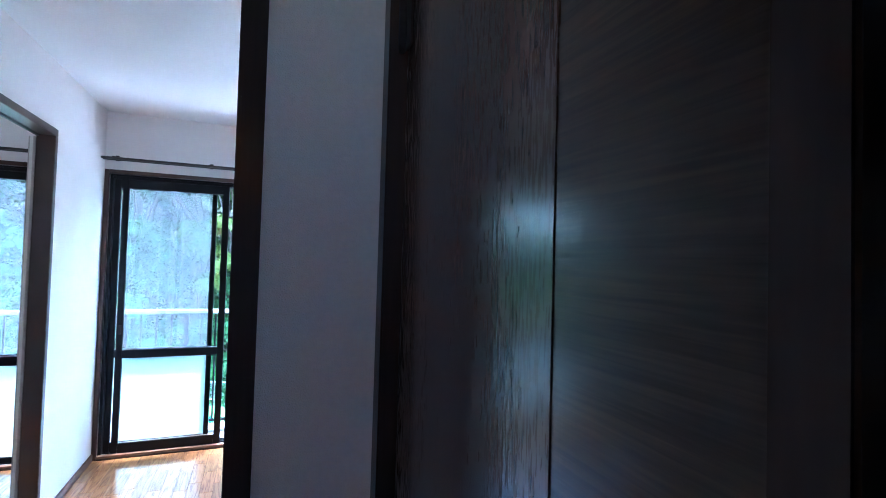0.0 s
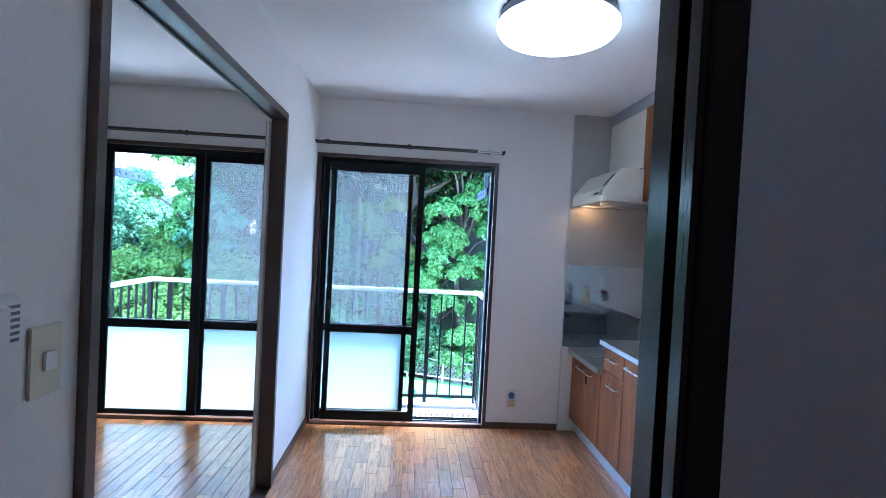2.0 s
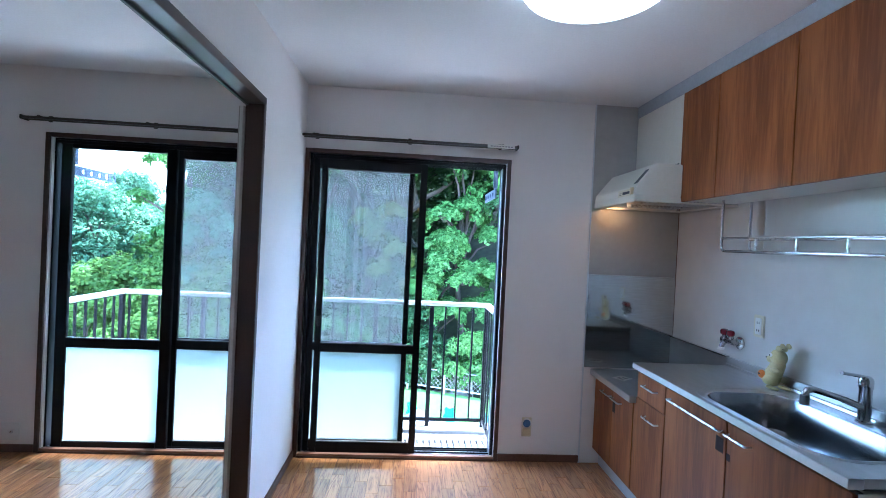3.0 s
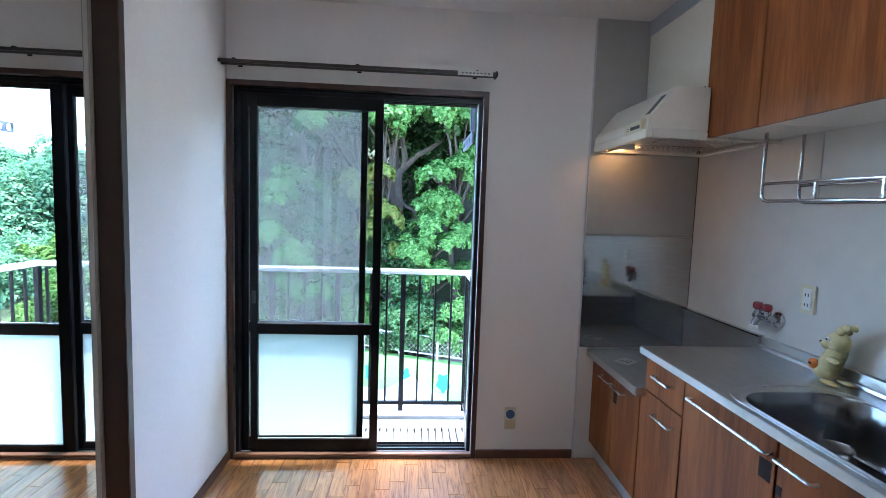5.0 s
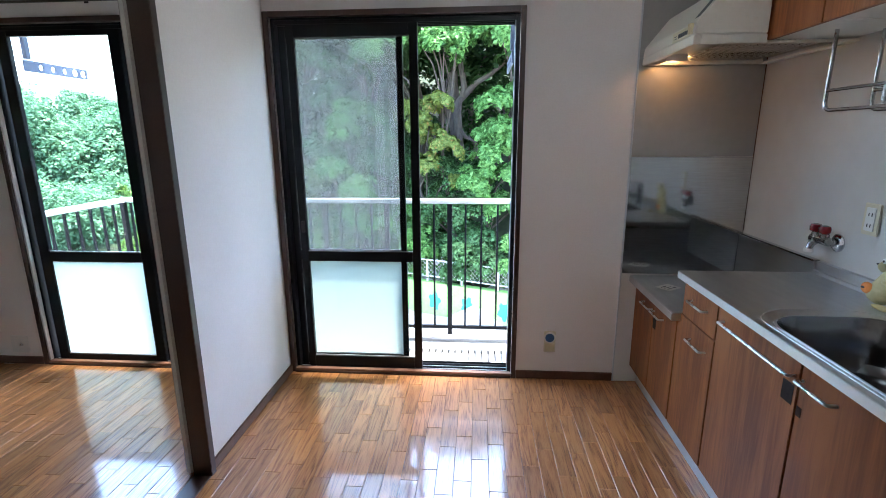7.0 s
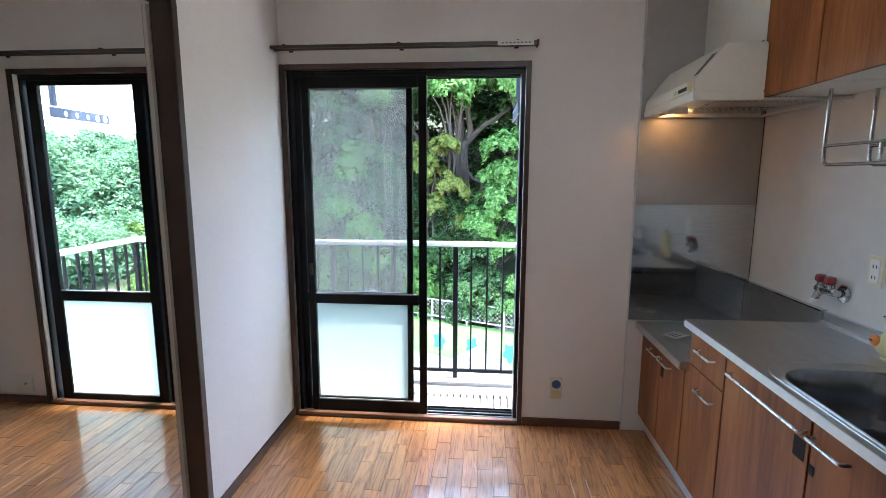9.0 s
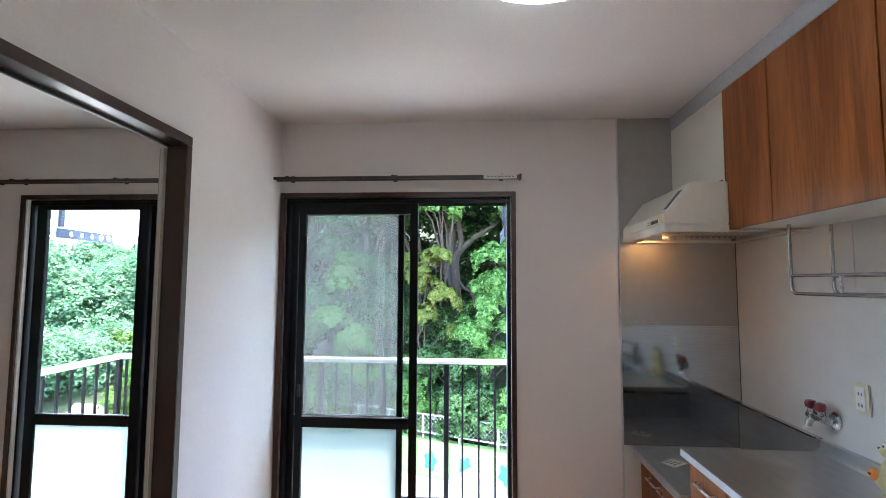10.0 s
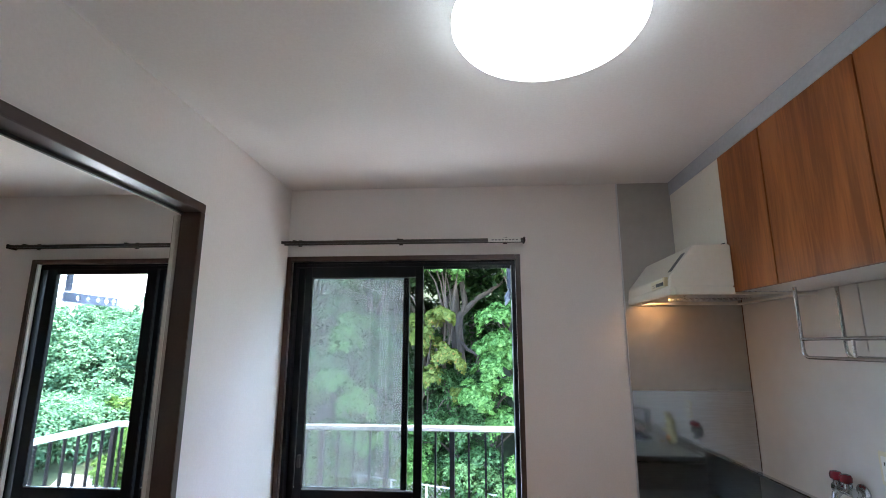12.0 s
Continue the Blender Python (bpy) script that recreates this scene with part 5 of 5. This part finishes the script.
tree(-0.1, 17.3, 4.3, 0.9, 15000, 0.062, LEAF_BRIGHT, "bright green maple-like tree", low=0.86, trunk_r=0.07, nclump=7, clump=0.4,
     crown=[(-0.12, 16.7, 3.55, 0.68), (-0.55, 16.9, 3.85, 0.6), (0.35, 17.0, 4.0, 0.55), (-1.9, 16.9, 3.5, 0.5)])
tree(1.7, 16.9, 5.0, 0.9, 24000, 0.06, LEAF_BRIGHT, "bright green maple-like tree", low=0.8, trunk_r=0.09, nclump=15, clump=0.45,
     crown=[(1.2, 16.5, 3.8, 0.6), (1.9, 16.6, 3.6, 0.6), (1.2, 16.5, 2.1, 0.58), (1.9, 16.7, 2.3, 0.65), (1.45, 16.4, 1.55, 0.45), (2.5, 16.7, 2.9, 0.7), (2.6, 16.7, 1.6, 0.7)])
tree(-0.7, 17.2, 2.5, 0.5, 15000, 0.055, LEAF_TURNING, "small tree with yellow-green and orange leaves", low=0.75, trunk_r=0.05, nclump=9, clump=0.34,
     crown=[(-0.3, 16.7, 2.2, 0.42), (-0.75, 16.8, 1.7, 0.42), (-0.1, 16.5, 1.15, 0.46), (-0.55, 16.6, 0.75, 0.4), (0.25, 16.4, 0.35, 0.28)])
tree(1.0, 16.9, 1.6, 0.7, 24000, 0.055, LEAF_BRIGHT, "leafy broad-leaved tree behind the fence", low=0.85, trunk_r=0.06, nclump=14, clump=0.4,
     crown=[(1.1, 16.3, 0.95, 0.55), (0.7, 16.2, 0.25, 0.58), (1.6, 16.3, 0.5, 0.55), (1.3, 16.2, -0.35, 0.5), (2.2, 16.4, 0.7, 0.6), (2.3, 16.3, -0.3, 0.6)])
tree(-2.6, 17.2, 2.2, 0.5, 18000, 0.055, LEAF_BRIGHT, "slender bright green tree in full leaf", low=0.85, trunk_r=0.06, nclump=12, clump=0.4,
     crown=[(-2.35, 16.5, 0.1, 0.5), (-2.9, 16.5, 0.65, 0.5), (-2.7, 16.5, 1.6, 0.45), (-1.8, 16.5, -0.8, 0.45), (-2.5, 16.5, -0.7, 0.5)])
tree(-6.9, 19.8, 7.5, 1.7, 30000, 0.065, LEAF_BRIGHT, "broad bright tree at the edge of the wood", low=0.35, nclump=34, clump=0.6)
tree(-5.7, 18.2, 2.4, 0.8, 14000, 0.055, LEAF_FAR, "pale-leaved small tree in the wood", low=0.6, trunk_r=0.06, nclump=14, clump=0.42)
tree(4.6, 16.2, 7.8, 1.9, 26000, 0.055, LEAF_GREEN, GREEN, nclump=40)
tree(0.1, 17.0, 0.7, 1.2, 20000, 0.043, LEAF_GREEN, "dense young tree behind the fence", low=0.1, trunk_r=0.06, nclump=36)
tree(-2.2, 17.6, 1.6, 1.1, 20000, 0.043, LEAF_GREEN, "dense young tree behind the fence", low=0.1, trunk_r=0.06, nclump=36)
for x, y, top, m in ((0.6, 16.1, -0.9, LEAF_GREEN), (-0.8, 16.7, -0.6, LEAF_BRIGHT), (-2.2, 17.2, -0.5, LEAF_GREEN), (1.9, 15.6, -0.9, LEAF_BRIGHT), (3.2, 15.0, -0.8, LEAF_GREEN)):
    tree(x, y, top, 0.9, 9000, 0.045, m, BUSH, low=0.2, trunk_r=0.04, clump=0.36, nclump=20, cat="bush")
# rear trees in the darkened leaves, which read as shaded gaps behind the front ones
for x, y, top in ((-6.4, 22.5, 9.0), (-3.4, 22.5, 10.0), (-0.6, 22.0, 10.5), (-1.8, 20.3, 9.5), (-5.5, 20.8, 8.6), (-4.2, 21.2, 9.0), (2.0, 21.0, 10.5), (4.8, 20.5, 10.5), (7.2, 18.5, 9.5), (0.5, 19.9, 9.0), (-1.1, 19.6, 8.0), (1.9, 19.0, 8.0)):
    tree(x, y, top, 2.4, 17000, 0.08, LEAF_SHADED, "tall tree deeper in the wood, its leaves coloured dark for shade", clump=0.8, nclump=40)
for x, y, top in ((-4.2, 17.6, 0.3), (-5.4, 18.6, 0.9), (-6.6, 19.4, 1.3), (-7.8, 20.2, 0.9), (-9.2, 20.8, 0.3), (-10.8, 21.5, -0.2), (-7.0, 17.5, -0.6), (-9.0, 18.5, -0.9), (-5.4, 16.8, -0.9)):
    tree(x, y, top, 1.5, 15000, 0.06, LEAF_VINE, "yellow-green vine-covered bush on the slope", low=0.05, trunk_r=0.05, clump=0.5, nclump=34, cat="bush")
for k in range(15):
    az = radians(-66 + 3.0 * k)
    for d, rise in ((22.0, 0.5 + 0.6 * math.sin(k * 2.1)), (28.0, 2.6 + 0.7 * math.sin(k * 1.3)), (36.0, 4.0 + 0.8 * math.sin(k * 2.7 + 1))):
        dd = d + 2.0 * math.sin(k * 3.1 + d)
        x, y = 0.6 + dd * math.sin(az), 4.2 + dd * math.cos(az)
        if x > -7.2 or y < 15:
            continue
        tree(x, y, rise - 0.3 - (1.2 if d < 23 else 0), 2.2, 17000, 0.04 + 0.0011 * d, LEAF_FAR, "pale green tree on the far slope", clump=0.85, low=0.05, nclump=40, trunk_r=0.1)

# ================= floor strips and balcony slats =================
PW, PL = 0.0738, 0.3035
strip = box(-PW / 2 + 0.0007, -PL / 2 + 0.0007, -0.0115, PW / 2 - 0.0007, PL / 2 - 0.0007, 0.0)
top_edges = [e for e in strip.edges if all(v.co.z > -0.001 for v in e.verts)]
bmesh.ops.bevel(strip, geom=top_edges, offset=0.0011, segments=1, affect="EDGES")
plank_me = bpy.data.meshes.new("plank")
strip.to_mesh(plank_me)
base_v = np.array([v.co for v in strip.verts])
base_f = [[v.index for v in f.verts] for f in strip.faces]
strip.free()
plank_me.materials.append(PLANK)
floor = bpy.data.objects["floor"]
rest_v, rest_f, count = [], [], 0
random.seed(3)


def lay(x0, x1, y0, y1, near):
    global count
    i = 0
    x = x0
    while x < x1 - 0.001:
        y = y1 + PL * ((i * 0.37 + random.uniform(-0.12, 0.12)) % 1.0)
        while y > y0 - PL:
            if y - PL / 2 < y1:
                cx, cy = x + PW / 2, y
                dz = random.uniform(-0.0004, 0.0)
                top_y, bot_y = min(y1, cy + PL / 2), max(y0, cy - PL / 2)
                whole = top_y - bot_y > PL - 0.001 and x + PW <= x1 + 0.001
                if top_y - bot_y > 0.02:
                    if whole and near(cx, cy) and count < 300:
                        ob = new("plank", plank_me)
                        ob.location = (cx, cy, dz)
                        ob.parent = floor
                        ob.matrix_parent_inverse = Matrix.Translation(-PLACE[floor])
                        count += 1
                    else:
                        o = len(rest_v)
                        wx = min(x1, x + PW) - x
                        for v in base_v:
                            rest_v.append((x + wx / 2 + v[0] * wx / PW, (top_y + bot_y) / 2 + v[1] * (top_y - bot_y) / PL, v[2] + dz))
                        rest_f.extend([[o + k for k in f] for f in base_f])
            y -= PL
        x += PW
        i += 1


lay(-0.483, 2.12, 3.8, 6.995, lambda x, y: x < 1.65 and y > 5.6)
lay(-3.19, -0.4835, 3.92, 6.995, lambda x, y: x > -2.0 and y > 6.2)
lay(-0.41, 0.8, 1.21, 3.8, lambda x, y: False)
me = bpy.data.meshes.new("plank_rest")
me.from_pydata(rest_v, [], rest_f)
me.materials.append(PLANKREST)
ob = new("plank_rest", me)
ob.parent = floor
ob.matrix_parent_inverse = Matrix.Translation(-PLACE[floor])
tagged(ob, "oak strips of the rest of the floor", kind="stuff")

deck = thing("balcony_deck", (-0.5, 7.45, -0.16), "white slatted balcony deck", "deck")
slat = box(-0.017, -0.28, -0.012, 0.017, 0.28, 0.0, 0.003, 1)
slat_me = bpy.data.meshes.new("slat")
slat.to_mesh(slat_me)
slat.free()
slat_me.materials.append(DECKSLAT)
for k in range(62):
    ob = new("slat", slat_me)
    ob.location = (-1.93 + k * 0.0475, 7.445, -0.125)
    ob.parent = deck
    ob.matrix_parent_inverse = Matrix.Translation(-PLACE[deck])
part("bearer", box(-1.95, 7.2, -0.164, 0.98, 7.24, -0.1375), MORTARWHITE, deck)
part("bearer", box(-1.95, 7.65, -0.164, 0.98, 7.69, -0.1375), MORTARWHITE, deck)
